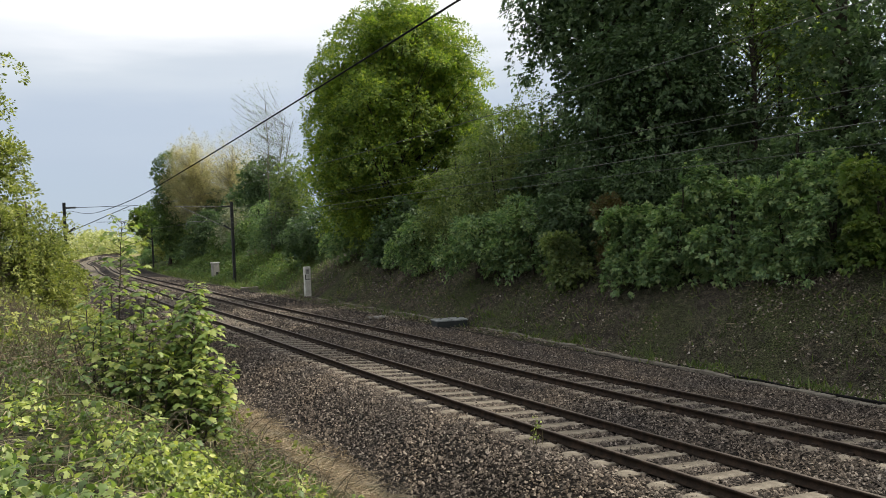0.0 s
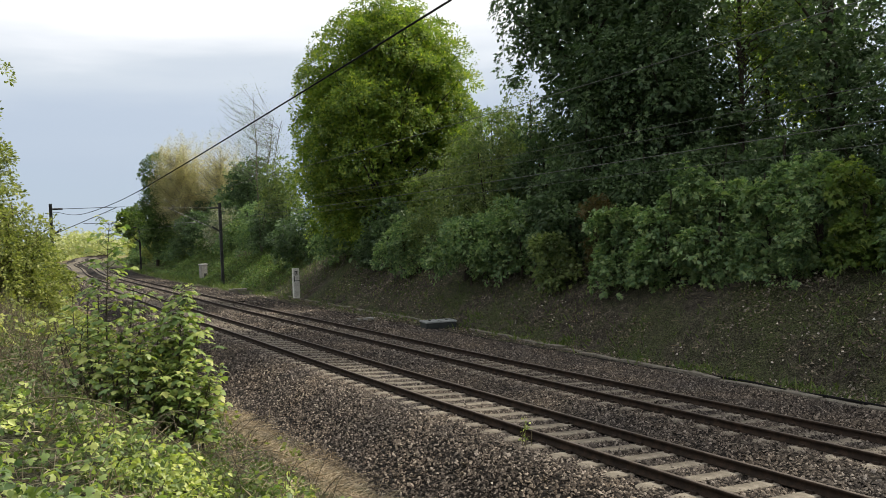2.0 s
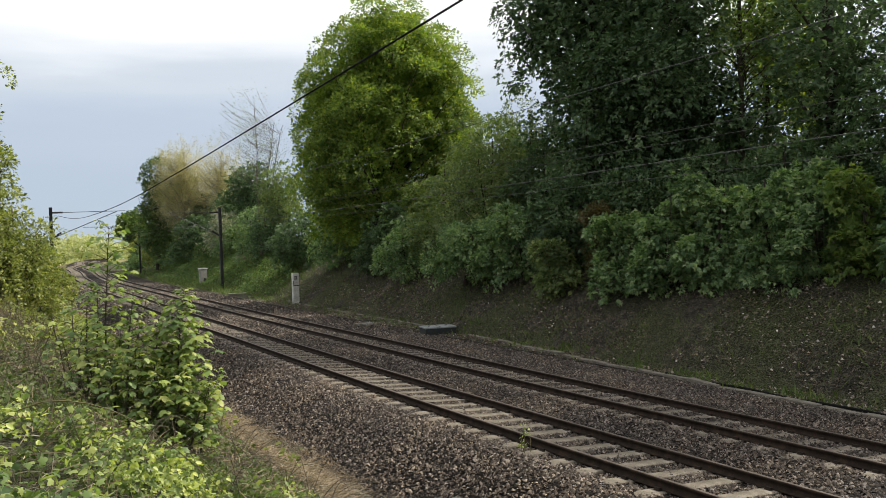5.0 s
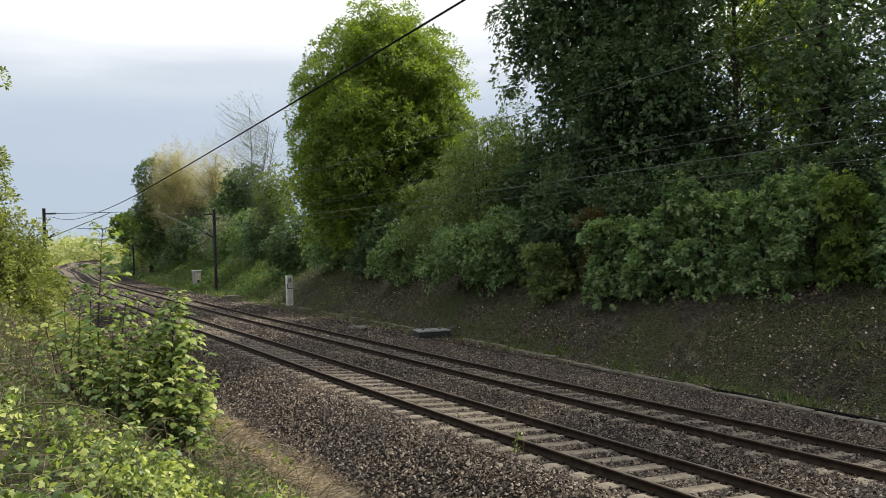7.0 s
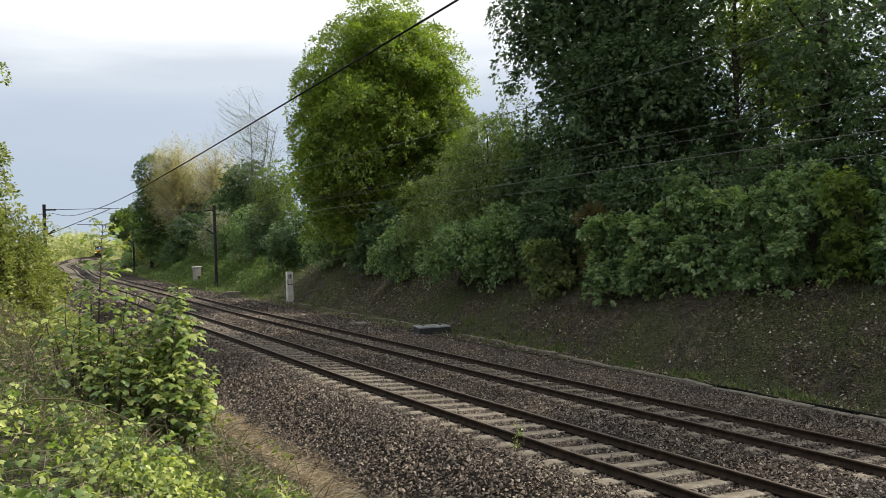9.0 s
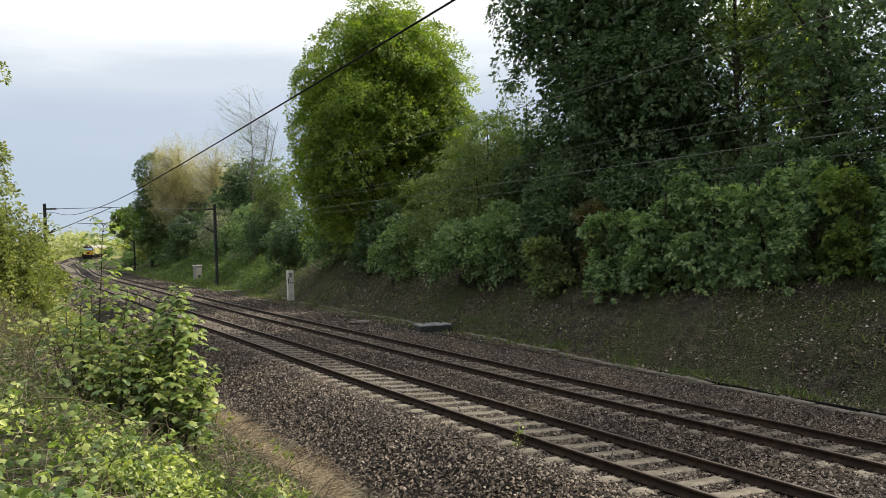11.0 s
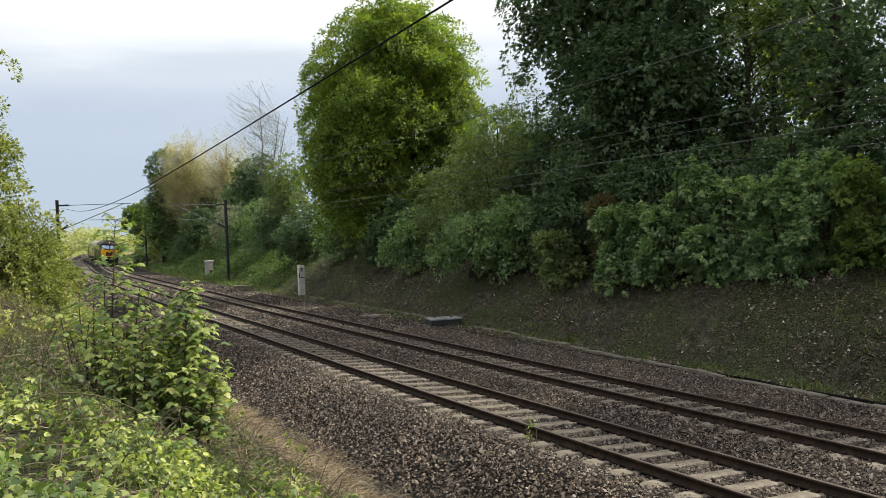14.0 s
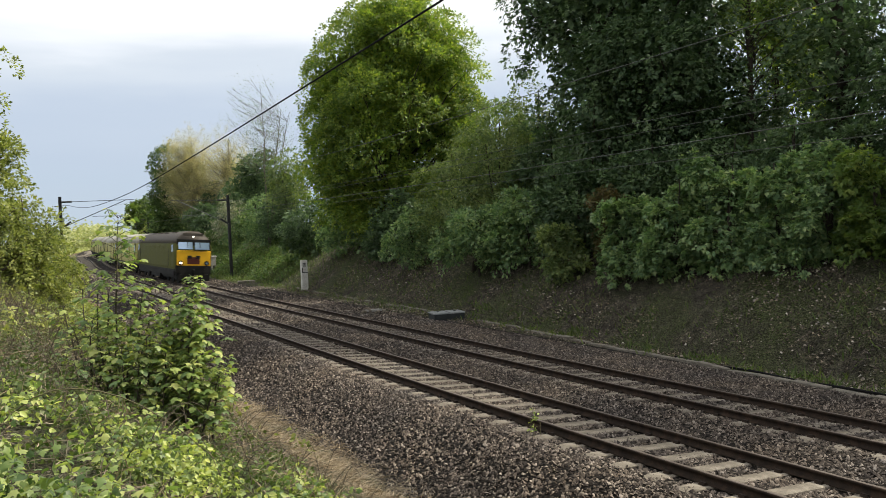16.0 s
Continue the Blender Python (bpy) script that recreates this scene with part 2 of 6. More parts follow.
M_SHOOT = surface("brown_shoot", (0.022, 0.018, 0.011), (0.040, 0.032, 0.020), (0.070, 0.058, 0.036), 5.0, 0.75, 40.0, 0.1, 0.003)
M_DEADWOOD = surface("grey_brown_twig", (0.045, 0.036, 0.024), (0.085, 0.070, 0.048), (0.14, 0.118, 0.085), 4.0, 0.9, 25.0, 0.3, 0.004)
M_STEM = surface("green_stem", (0.05, 0.05, 0.02), (0.09, 0.08, 0.03), (0.13, 0.11, 0.05), 5.0, 0.7, 40.0, 0.1, 0.003)
# Sycamore tones kept dark and bluish for the wood's shaded face.
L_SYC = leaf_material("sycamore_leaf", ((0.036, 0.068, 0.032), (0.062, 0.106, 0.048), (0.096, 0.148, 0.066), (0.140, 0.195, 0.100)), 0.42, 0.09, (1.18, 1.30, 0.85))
L_MAPLE = leaf_material("broad_bright_leaf", ((0.080, 0.142, 0.062), (0.126, 0.206, 0.088), (0.192, 0.280, 0.120), (0.285, 0.348, 0.155)), 0.42, 0.11, (1.18, 1.32, 0.75))
# Paler, yellower copy of the sycamore leaf: sunlight is put into its tones.
L_SYCSUN = leaf_material("sunlit_sycamore_leaf", ((0.085, 0.150, 0.028), (0.135, 0.215, 0.040), (0.195, 0.275, 0.050), (0.290, 0.345, 0.066)), 0.54, 0.10, (1.35, 1.35, 0.6))
L_ALDER = leaf_material("alder_leaf", ((0.045, 0.085, 0.032), (0.075, 0.125, 0.042), (0.105, 0.160, 0.056), (0.150, 0.200, 0.070)), 0.42, 0.05)
L_LIME = leaf_material("spring_leaf", ((0.075, 0.125, 0.030), (0.105, 0.165, 0.040), (0.140, 0.200, 0.048), (0.185, 0.225, 0.056)), 0.5)
L_WILLOW = leaf_material("willow_leaf", ((0.085, 0.130, 0.050), (0.130, 0.180, 0.066), (0.180, 0.230, 0.088), (0.235, 0.275, 0.105)), 0.45, 0.10)
L_CATKIN = leaf_material("ochre_catkin", ((0.36, 0.33, 0.16), (0.44, 0.41, 0.21), (0.50, 0.47, 0.26), (0.38, 0.40, 0.18)), 0.35, glow=(1.15, 1.1, 0.8))
L_SAP = leaf_material("sapling_leaf", ((0.082, 0.136, 0.044), (0.166, 0.240, 0.070), (0.285, 0.350, 0.100), (0.430, 0.450, 0.145)), 0.42, 0.12)
L_HEDGE = leaf_material("hawthorn_leaf", ((0.096, 0.124, 0.040), (0.168, 0.198, 0.058), (0.255, 0.285, 0.080), (0.340, 0.350, 0.110)), 0.42)
# Tones raised so that far hedges and meadow look sunlit.
L_FIELD = leaf_material("pale_sunlit_leaf", ((0.30, 0.33, 0.15), (0.37, 0.39, 0.20), (0.44, 0.44, 0.26), (0.33, 0.36, 0.17)), 0.4)
L_NETTLE = leaf_material("ground_leaf", ((0.086, 0.128, 0.042), (0.205, 0.270, 0.080), (0.370, 0.430, 0.130), (0.520, 0.540, 0.185)), 0.42, 0.14)
L_DRY = leaf_material("dry_stalk", ((0.105, 0.080, 0.048), (0.220, 0.172, 0.112), (0.395, 0.325, 0.224), (0.160, 0.122, 0.075)), 0.2, glow=(1.1, 1.0, 0.8))
L_BLOSSOM = leaf_material("pale_blossom_leaf", ((0.10, 0.14, 0.05), (0.30, 0.32, 0.24), (0.14, 0.18, 0.07), (0.45, 0.45, 0.38)), 0.35, glow=(1.1, 1.1, 0.8))
L_LITTER = leaf_material("brown_litter", ((0.012, 0.009, 0.006), (0.05, 0.037, 0.025), (0.13, 0.10, 0.07), (0.26, 0.22, 0.165)), 0.1, glow=(1.0, 0.9, 0.8))
L_GRASS = leaf_material("bank_grass_blade", ((0.045, 0.075, 0.018), (0.07, 0.11, 0.024), (0.10, 0.14, 0.034), (0.13, 0.15, 0.05)), 0.35)
L_BROWN = leaf_material("copper_leaf", ((0.075, 0.06, 0.025), (0.10, 0.085, 0.035), (0.09, 0.10, 0.04), (0.13, 0.10, 0.05)), 0.4, glow=(1.2, 1.0, 0.6))


# ---- mesh helpers ----
def link_mesh(name, verts, loops, sizes, mats, parent=None, label="", smooth=False, index=None):
    """One mesh object out of flat arrays: corners, corner indices, corners in each face."""
    me = bpy.data.meshes.new(name)
    verts, loops, sizes = np.asarray(verts, np.float32), np.asarray(loops, np.int32), np.asarray(sizes, np.int32)
    me.vertices.add(len(verts))
    me.vertices.foreach_set("co", verts.ravel())
    me.loops.add(len(loops))
    me.loops.foreach_set("vertex_index", loops)
    me.polygons.add(len(sizes))
    me.polygons.foreach_set("loop_start", np.concatenate([[0], np.cumsum(sizes)[:-1]]).astype(np.int32))
    if index is not None:
        me.polygons.foreach_set("material_index", np.asarray(index, np.int32))
    if smooth:
        me.polygons.foreach_set("use_smooth", np.ones(len(sizes), bool))
    for m in mats if isinstance(mats, (list, tuple)) else [mats]:
        me.materials.append(m)
    me.update(calc_edges=True)
    ob = new(name, me)
    if parent:
        ob.parent = parent
    return tagged(ob, label) if label else ob


def part(name, bm, mat, parent=None, label="", smooth=False):
    """Links a bmesh as one mesh object under a thing or a part."""
    me = bpy.data.meshes.new(name)
    bmesh.ops.recalc_face_normals(bm, faces=bm.faces[:])
    for f in bm.faces:
        f.smooth = smooth
    bm.to_mesh(me)
    bm.free()
    for m in mat if isinstance(mat, (list, tuple)) else [mat]:
        me.materials.append(m)
    ob = new(name, me)
    if parent:
        ob.parent = parent
    return tagged(ob, label) if label else ob


def thing(name, m, label, category, group="", kind=""):
    ob = new(name)
    ob.empty_display_size = 0.2
    ob.matrix_world = m
    return tagged(ob, label, category, group, kind)


def add_box(bm, cx, cy, cz, sx, sy, sz, bevel=0.0, taper=1.0, rot=None):
    r = bmesh.ops.create_cube(bm, size=1.0)
    vs = r["verts"]
    for v in vs:
        k = taper if v.co.z > 0 else 1.0
        v.co = Vector((v.co.x * sx * k, v.co.y * sy * k, v.co.z * sz))
    if bevel:
        es = list({e for v in vs for e in v.link_edges})
        bmesh.ops.bevel(bm, geom=es, offset=bevel, segments=2, affect="EDGES", profile=0.6)
        vs = [v for v in bm.verts if v.index == -1] or vs
    return vs, (cx, cy, cz), rot


def box(sx, sy, sz, cx=0, cy=0, cz=0, bevel=0.0, taper=1.0):
    bm = bmesh.new()
    add_box(bm, 0, 0, 0, sx, sy, sz, bevel, taper)
    bmesh.ops.translate(bm, verts=bm.verts[:], vec=(cx, cy, cz))
    return bm


def cyl(r1, r2, h, m=None, seg=12):
    bm = bmesh.new()
    bmesh.ops.create_cone(bm, cap_ends=True, segments=seg, radius1=r1, radius2=r2, depth=h)
    if m is not None:
        bmesh.ops.transform(bm, matrix=m, verts=bm.verts[:])
    return bm


def tube_arrays(paths, sides=5):
    """Tapered tubes: paths is a list of (points, radii). Gives flat arrays."""
    V, L, base = [], [], 0
    for pts, rad in paths:
        pts, rad = np.asarray(pts, float), np.asarray(rad, float)
        d = np.gradient(pts, axis=0)
        d /= np.linalg.norm(d, axis=1)[:, None] + 1e-9
        ref = np.where(abs(d[:, 2:3]) > 0.9, np.array([[1.0, 0, 0]]), np.array([[0, 0, 1.0]]))
        u = np.cross(d, ref)
        u /= np.linalg.norm(u, axis=1)[:, None] + 1e-9
        w = np.cross(d, u)
        a = np.arange(sides) * 2 * math.pi / sides
        ring = pts[:, None] + rad[:, None, None] * (np.cos(a)[None, :, None] * u[:, None] + np.sin(a)[None, :, None] * w[:, None])
        V.append(ring.reshape(-1, 3))
        n = len(pts)
        i = np.arange(n - 1)[:, None] * sides + np.arange(sides)[None]
        j = np.arange(n - 1)[:, None] * sides + (np.arange(sides)[None] + 1) % sides
        L.append((base + np.stack([i, j, j + sides, i + sides], 2)).reshape(-1))
        base += n * sides
    L = np.concatenate(L)
    return np.concatenate(V), L, np.full(len(L) // 4, 4)


LEAF4 = (np.array([(0, 0, 0), (0.5, 0.34, 0.06), (1, 0, -0.05), (0.5, -0.34, 0.06)]), [(0, 1, 2, 3)])
LOBED = (np.array([(0, 0, 0.02), (-0.12, 0.33, -0.06), (0.13, 0.30, 0.02), (0.45, 0.57, -0.10), (0.55, 0.28, 0.03), (0.78, 0.24, -0.03), (1.0, 0, -0.14),
                   (0.78, -0.24, -0.03), (0.55, -0.28, 0.03), (0.45, -0.57, -0.10), (0.13, -0.30, 0.02), (-0.12, -0.33, -0.06), (0.36, 0, 0.07)]),
         [(0, 12, 2, 1), (12, 4, 3, 2), (12, 6, 5, 4), (12, 8, 7, 6), (12, 10, 9, 8), (0, 11, 10, 12)])
LEAF6 = (np.array([(0, 0, 0), (0.28, 0.30, 0.09), (0.64, 0.24, 0.07), (1, 0, -0.10), (0.64, -0.24, 0.07), (0.28, -0.30, 0.09)]), [(0, 3, 2, 1), (0, 5, 4, 3)])
TRILOBE = (np.array([(0, 0, 0.02), (0.34, 0.52, -0.08), (0.50, 0.20, 0.04), (1, 0, -0.12), (0.50, -0.20, 0.04), (0.34, -0.52, -0.08)]), [(0, 3, 2, 1), (0, 5, 4, 3)])
BLADE = (np.array([(0, 0.02, 0), (0.5, 0.025, 0.05), (1, 0, -0.08), (0.5, -0.025, 0.05), (0, -0.02, 0)]), [(0, 4, 3, 1), (1, 3, 2)])


def leaf_arrays(p, axis, normal, size, shape):
    tv, tf = shape
    a = axis / (np.linalg.norm(axis, axis=1)[:, None] + 1e-9)
    b = np.cross(normal, a)
    b /= np.linalg.norm(b, axis=1)[:, None] + 1e-9
    n = np.cross(a, b)
    V = p[:, None] + size[:, None, None] * (tv[None, :, 0:1] * a[:, None] + tv[None, :, 1:2] * b[:, None] + tv[None, :, 2:3] * n[:, None])
    k, N = len(tv), len(p)
    flat = np.array([i for f in tf for i in f])
    L = (np.arange(N)[:, None] * k + flat[None]).ravel()
    S = np.tile([len(f) for f in tf], N)
    return V.reshape(-1, 3), L, S


def unit(g, n):
    v = g.normal(size=(n, 3))
    return v / np.linalg.norm(v, axis=1)[:, None]


def foliage(g, centres, radii, count, size, shape, droop=0.3, spread=0.40, flat=0.75, dome=0.0, sprays=None):
    """Leaves in clumps: count leaves round each centre. dome: the share that lies on the upper side, as on a leafy bough. sprays: the way in which each clump is drawn out."""
    m = len(centres)
    idx = np.repeat(np.arange(m), count)
    n = len(idx)
    u = unit(g, n)
    up = g.random(n) < dome
    u[:, 2] = np.where(up, np.abs(u[:, 2]), u[:, 2])
    r = radii[idx] * np.where(up, 0.78 + 0.27 * g.random(n), g.random(n) ** 0.45)
    p = centres[idx] + u * r[:, None] * np.array([1, 1, flat])
    if sprays is not None:
        f = g.uniform(-1, 1, n)
        p = centres[idx] + (p - centres[idx]) * (0.95 - 0.40 * f)[:, None] + sprays[idx] * f[:, None]
    tilt = g.normal(size=(m, 3)) * np.array([0.55, 0.55, 0.1])
    normal = u * 0.5 + np.array([0, 0, 0.85]) + tilt[idx] + g.normal(size=u.shape) * spread
    axis = u * np.array([1, 1, 0.2]) + g.normal(size=u.shape) * 0.5 - np.array([0, 0, droop])
    s = size * (0.65 + 0.7 * g.random(n))
    return leaf_arrays(p, axis, normal, s, shape)


def crown_points(g, blobs, spacing, shell=0.55, floor=None):
    """Clump centres in a union of ellipsoids (x, y, z, rx, rz), denser to the outside, with an uneven outline."""
    out = []
    for bx, by, bz, rx, rz in blobs:
        n = max(6, int(4.2 * rx * rx * rz / spacing ** 3 * 0.8))
        u = unit(g, n)
        rr = 1 - (1 - shell) * g.random(n) ** 1.3
        rr *= 0.86 + 0.22 * np.array([noise.noise(Vector((a * 2.1 + bx, b * 2.1 + by, c * 2.1))) for a, b, c in u]) + 0.10 * g.random(n)
        out.append(np.array([bx, by, bz]) + u * rr[:, None] * np.array([rx, rx, rz]))
    p = np.concatenate(out)
    if floor is not None:
        p = p[p[:, 2] > floor]
    return p


def boughs(g, blobs, size, twigs, per, leaf, shape, floor, flat=0.6, droop=0.3, fill=1.0):
    """Leafy boughs that clothe a union of ellipsoids: each is a shallow dome of twigs, turned outwards and up, with gaps of shade between. Gives the boughs' middles and the leaf arrays."""
    C, D = [], []
    for i, (bx, by, bz, rx, rz) in enumerate(blobs):
        area = 4 * math.pi * ((rx * rx * 2 + rx * rz * 2) / 4)
        n = int(max(6, 0.8 * fill * area / (size * 1.55) ** 2))
        u = unit(g, n)
        deep = np.where(g.random(n) < 0.68, g.uniform(0.80, 1.06, n), g.uniform(0.45, 0.80, n))
        deep *= 0.95 + 0.24 * np.array([noise.noise(Vector((a * 2.3 + bx, b * 2.3 + by, c * 2.3))) for a, b, c in u])
        c = np.array([bx, by, bz]) + u * deep[:, None] * (np.array([rx, rx, rz]) - size * 0.55)
        keep = c[:, 2] > floor
        for j, (ax, ay, az, qx, qz) in enumerate(blobs):
            if j != i:
                keep &= (((c - np.array([ax, ay, az])) / np.array([qx, qx, qz])) ** 2).sum(1) > 0.36
        d = u / np.array([rx, rx, rz]) * rx
        C.append(c[keep])
        D.append(d[keep])
    C, D = np.concatenate(C), np.concatenate(D)
    m = len(C)
    D = D / np.linalg.norm(D, axis=1)[:, None] + np.array([0, 0, 0.75]) + g.normal(size=(m, 3)) * 0.22
    D /= np.linalg.norm(D, axis=1)[:, None]
    R = size * g.uniform(0.5, 1.45, m)
    k = np.repeat(np.arange(m), twigs)
    u = unit(g, len(k))
    side = (u * D[k]).sum(1)
    u -= D[k] * np.where(side < 0, 2 * side, 0)[:, None]
    side = np.abs(side)
    P = C[k] + R[k, None] * (u - D[k] * (side * (1 - flat))[:, None]) * g.uniform(0.72, 1.04, len(k))[:, None]
    q = np.repeat(np.arange(len(k)), per)
    v = unit(g, len(q))
    pos = P[q] + v * (size * 0.26 * g.random(len(q)) ** 0.5)[:, None]
    face = u[q] * 0.55 + D[k][q] * 0.45 + np.array([0, 0, 0.35]) + g.normal(size=v.shape) * 0.30
    axis = u[q] + v * 0.6 - np.array([0, 0, droop]) + g.normal(size=v.shape) * 0.25
    return C, leaf_arrays(pos, axis, face, leaf * g.uniform(0.65, 1.35, len(q)), shape)


def limb_paths(g, centres, height, lean=(0, 0), r0=0.22, share=0.5, low=0.15, bow=0.3):
    """A tapered, slightly crooked trunk and limbs that rise from it to the clumps."""
    zs = np.linspace(-0.3, height, 12)
    wob = np.cumsum(g.normal(size=(12, 2)) * 0.05 * height / 12, axis=0)
    f = np.clip(zs / height, 0, 1)[:, None]
    xy = wob + f * np.array(lean)
    trunk = np.column_stack([xy, zs])
    paths = [(trunk, r0 * (1.15 - 1.05 * f[:, 0]) + 0.015)]
    pick = g.choice(len(centres), min(len(centres), max(4, int(len(centres) * share))), replace=False)
    for i in pick:
        c = centres[i]
        d = math.hypot(c[0], c[1])
        z0 = np.clip(c[2] - d * (0.7 + 0.5 * g.random()), low * height, height * 0.93)
        b = np.array([np.interp(z0, zs, trunk[:, 0]), np.interp(z0, zs, trunk[:, 1]), z0])
        t = np.linspace(0, 1, 6)[:, None]
        q = b + (c - b) * t + np.array([0, 0, -bow * d * 0.25]) * (t * (1 - t) * 4) * -0.4 + g.normal(size=(6, 3)) * 0.035 * d * t * (1 - t) * 4
        r = r0 * 0.32 * (1 - z0 / height * 0.6)
        paths.append((q, np.linspace(r, 0.012, 6)))
    return paths


# ---- plan of the line ----
K_AT = (-60, -25, -10, 0, 15, 30, 45, 60, 80, 100, 130, 170, 200, 230, 270, 320, 420, 440, 900)
K_OF = (0.00127, 0.00127, 0.00134, -0.00263, 0.0009, -0.00212, 0.00144, -0.0008, -0.00108, -0.00229, 0.00244, -0.0053, 0.00467, -0.00216, -0.00305, -0.003, -0.003, 0, 0)
SS = np.arange(-60, 860, 1.0)
_k = np.interp(SS, K_AT, K_OF)
_i0 = 60
TH = np.cumsum(_k) - np.cumsum(_k)[_i0] + 0.50986
TX, TY = -np.sin(TH), np.cos(TH)
CX = np.cumsum(TX) - np.cumsum(TX)[_i0] + 0.07027
CY = np.cumsum(TY) - np.cumsum(TY)[_i0] + 17.951
SPACING, CANT, GRADE, STEP_DOWN, GAUGE = 3.436, 0.0807, 0.0043, -0.138, 1.505


def plan(s, o):
    """World x, y of the place s metres along the line and o metres to its far side."""
    return (np.interp(s, SS, CX) + o * np.interp(s, SS, TY), np.interp(s, SS, CY) - o * np.interp(s, SS, TX))


def heading(s):
    return float(np.interp(s, SS, TH))


def rail_z(s, o):
    """Rail level on the canted plane of the two tracks."""
    s, o = np.asarray(s, float), np.asarray(o, float)
    return GRADE * s + np.where(o < SPACING / 2, -o * CANT, STEP_DOWN - (o - SPACING) * CANT)


def to_line(x, y):
    """s, o of world places."""
    x, y = np.asarray(x, float).ravel(), np.asarray(y, float).ravel()
    s, o = np.empty(len(x)), np.empty(len(x))
    cx, cy, tx, ty, st = CX[::2], CY[::2], TX[::2], TY[::2], SS[::2]
    for a in range(0, len(x), 4000):
        b = slice(a, a + 4000)
        i = ((cx[None] - x[b, None]) ** 2 + (cy[None] - y[b, None]) ** 2).argmin(1)
        s[b] = st[i] + (x[b] - cx[i]) * tx[i] + (y[b] - cy[i]) * ty[i]
        o[b] = (x[b] - cx[i]) * ty[i] - (y[b] - cy[i]) * tx[i]
    return s, o


def smooth01(a, b, v):
    t = np.clip((np.asarray(v, float) - a) / (b - a), 0, 1)
    return t * t * (3 - 2 * t)


def ground_z(s, o):
    """Height of the ground across the cutting."""
    s, o = np.asarray(s, float), np.asarray(o, float)
    level = GRADE * np.clip(s, -60, 300)
    near_h = 2.75 * (1 - 0.93 * smooth01(20, 62, s))
    near = near_h * np.clip((-3.6 - o) / 5.0, 0, 1) + 0.05 * np.clip(-8.6 - o, 0, 30) * (1 - smooth01(30, 70, s))
    foot = 8.2 + 0.03 * np.clip(s, 0, 30) + 0.035 * np.clip(s - 40, 0, 40)
    far_h = 6.0 - 2.5 * smooth01(40, 130, s) - 3.2 * smooth01(160, 260, s)
    rise = np.clip((o - foot) * 0.60, 0, None)
    far = far_h * (1 - np.exp(-rise / far_h * 1.25)) * 1.12
    floor = -0.72 + 0.22 * smooth01(6.2, 7.6, o)
    return level + floor + near + far


# ---- ground ----
def graded(a, b, fine_a, fine_b, step, grow=1.18):
    left, right = [fine_a], [fine_b]
    d = step
    while left[-1] > a:
        d *= grow
        left.append(left[-1] - d)
    d = step
    while right[-1] < b:
        d *= grow
        right.append(right[-1] + d)
    return np.concatenate([left[:0:-1], np.arange(fine_a, fine_b, step), right])


def build_ground():
    gx, gy = graded(-2500, 2500, -34, 24, 0.55), graded(-600, 4000, -4, 66, 0.55)
    X, Y = np.meshgrid(gx, gy)
    s, o = to_line(X, Y)
    z = ground_z(s, o)
    x, y = X.ravel(), Y.ravel()
    rough = np.array([noise.noise(Vector((a * 0.35, b * 0.35, 0))) * 0.16 + noise.noise(Vector((a * 1.3, b * 1.3, 4))) * 0.06 for a, b in zip(x, y)])
    z = z + rough * (0.25 + 0.75 * smooth01(0.5, 2.5, np.maximum(-3.2 - o, o - 7.6)))
    w, h = len(gx), len(gy)
    i = (np.arange(h - 1)[:, None] * w + np.arange(w - 1)[None]).ravel()
    L = np.stack([i, i + 1, i + 1 + w, i + w], 1).ravel()
    ob = link_mesh("ground", np.column_stack([x, y, z]), L, np.full(len(i), 4), M_GROUND, smooth=True)
    wave = rough * 10
    bank = smooth01(38, 46, s + wave) * smooth01(-0.6, 0.8, o - (9.4 - 1.6 * smooth01(45, 70, s)))
    near = smooth01(20, 28, s + wave) * smooth01(4.0, 5.2, -o)
    rust = smooth01(26, 36, s + wave) * smooth01(1.8, 2.6, -o) * (1 - smooth01(5.0, 7.5, -o + wave))
    away = np.maximum(smooth01(18, 24, o + wave), smooth01(9.5, 13, -o + wave))
    field = smooth01(165, 185, s + wave) * np.maximum(smooth01(4.2, 5.2, -o), smooth01(8.5, 9.5, o))
    for name, value in (("turf", np.clip(bank + near + away, 0, 1)), ("rust", rust), ("field", field)):
        at = ob.data.attributes.new(name, "FLOAT", "POINT")
        at.data.foreach_set("value", value.astype(np.float32))
    tagged(ob, "dark leaf-littered soil of a railway cutting with green tufts", "ground", kind="structure")


build_ground()

BED_O = np.array([-3.5, -3.1, -2.3, -1.62, -1.35, -0.9, 0, 0.9, 1.35, 1.7, 2.1, 2.55, 3.436, 4.35, 4.8, 5.06, 5.7, 6.6, 7.3])


def bed_z(s, o):
    """Top of the ballast."""
    s, o = np.asarray(s, float), np.asarray(o, float)
    top = rail_z(s, o) - np.where(o < SPACING / 2, 0.178, 0.165)
    mid = (rail_z(s, 1.3) + (rail_z(s, 2.2) - rail_z(s, 1.3)) * np.clip((o - 1.3) / 0.9, 0, 1)) - 0.17
    z = np.where((o > 1.3) & (o < 2.2), mid, top)
    edge = GRADE * s - 0.70
    z = np.where(o < -1.5, (rail_z(s, -1.5) - 0.19) + (edge - rail_z(s, -1.5) + 0.19) * smooth01(-1.5, -3.4, o), z)
    right = GRADE * s - 0.48
    return np.where(o > 4.9, (rail_z(s, 4.9) - 0.19) + (right - rail_z(s, 4.9) + 0.19) * smooth01(4.9, 6.6, o), z)


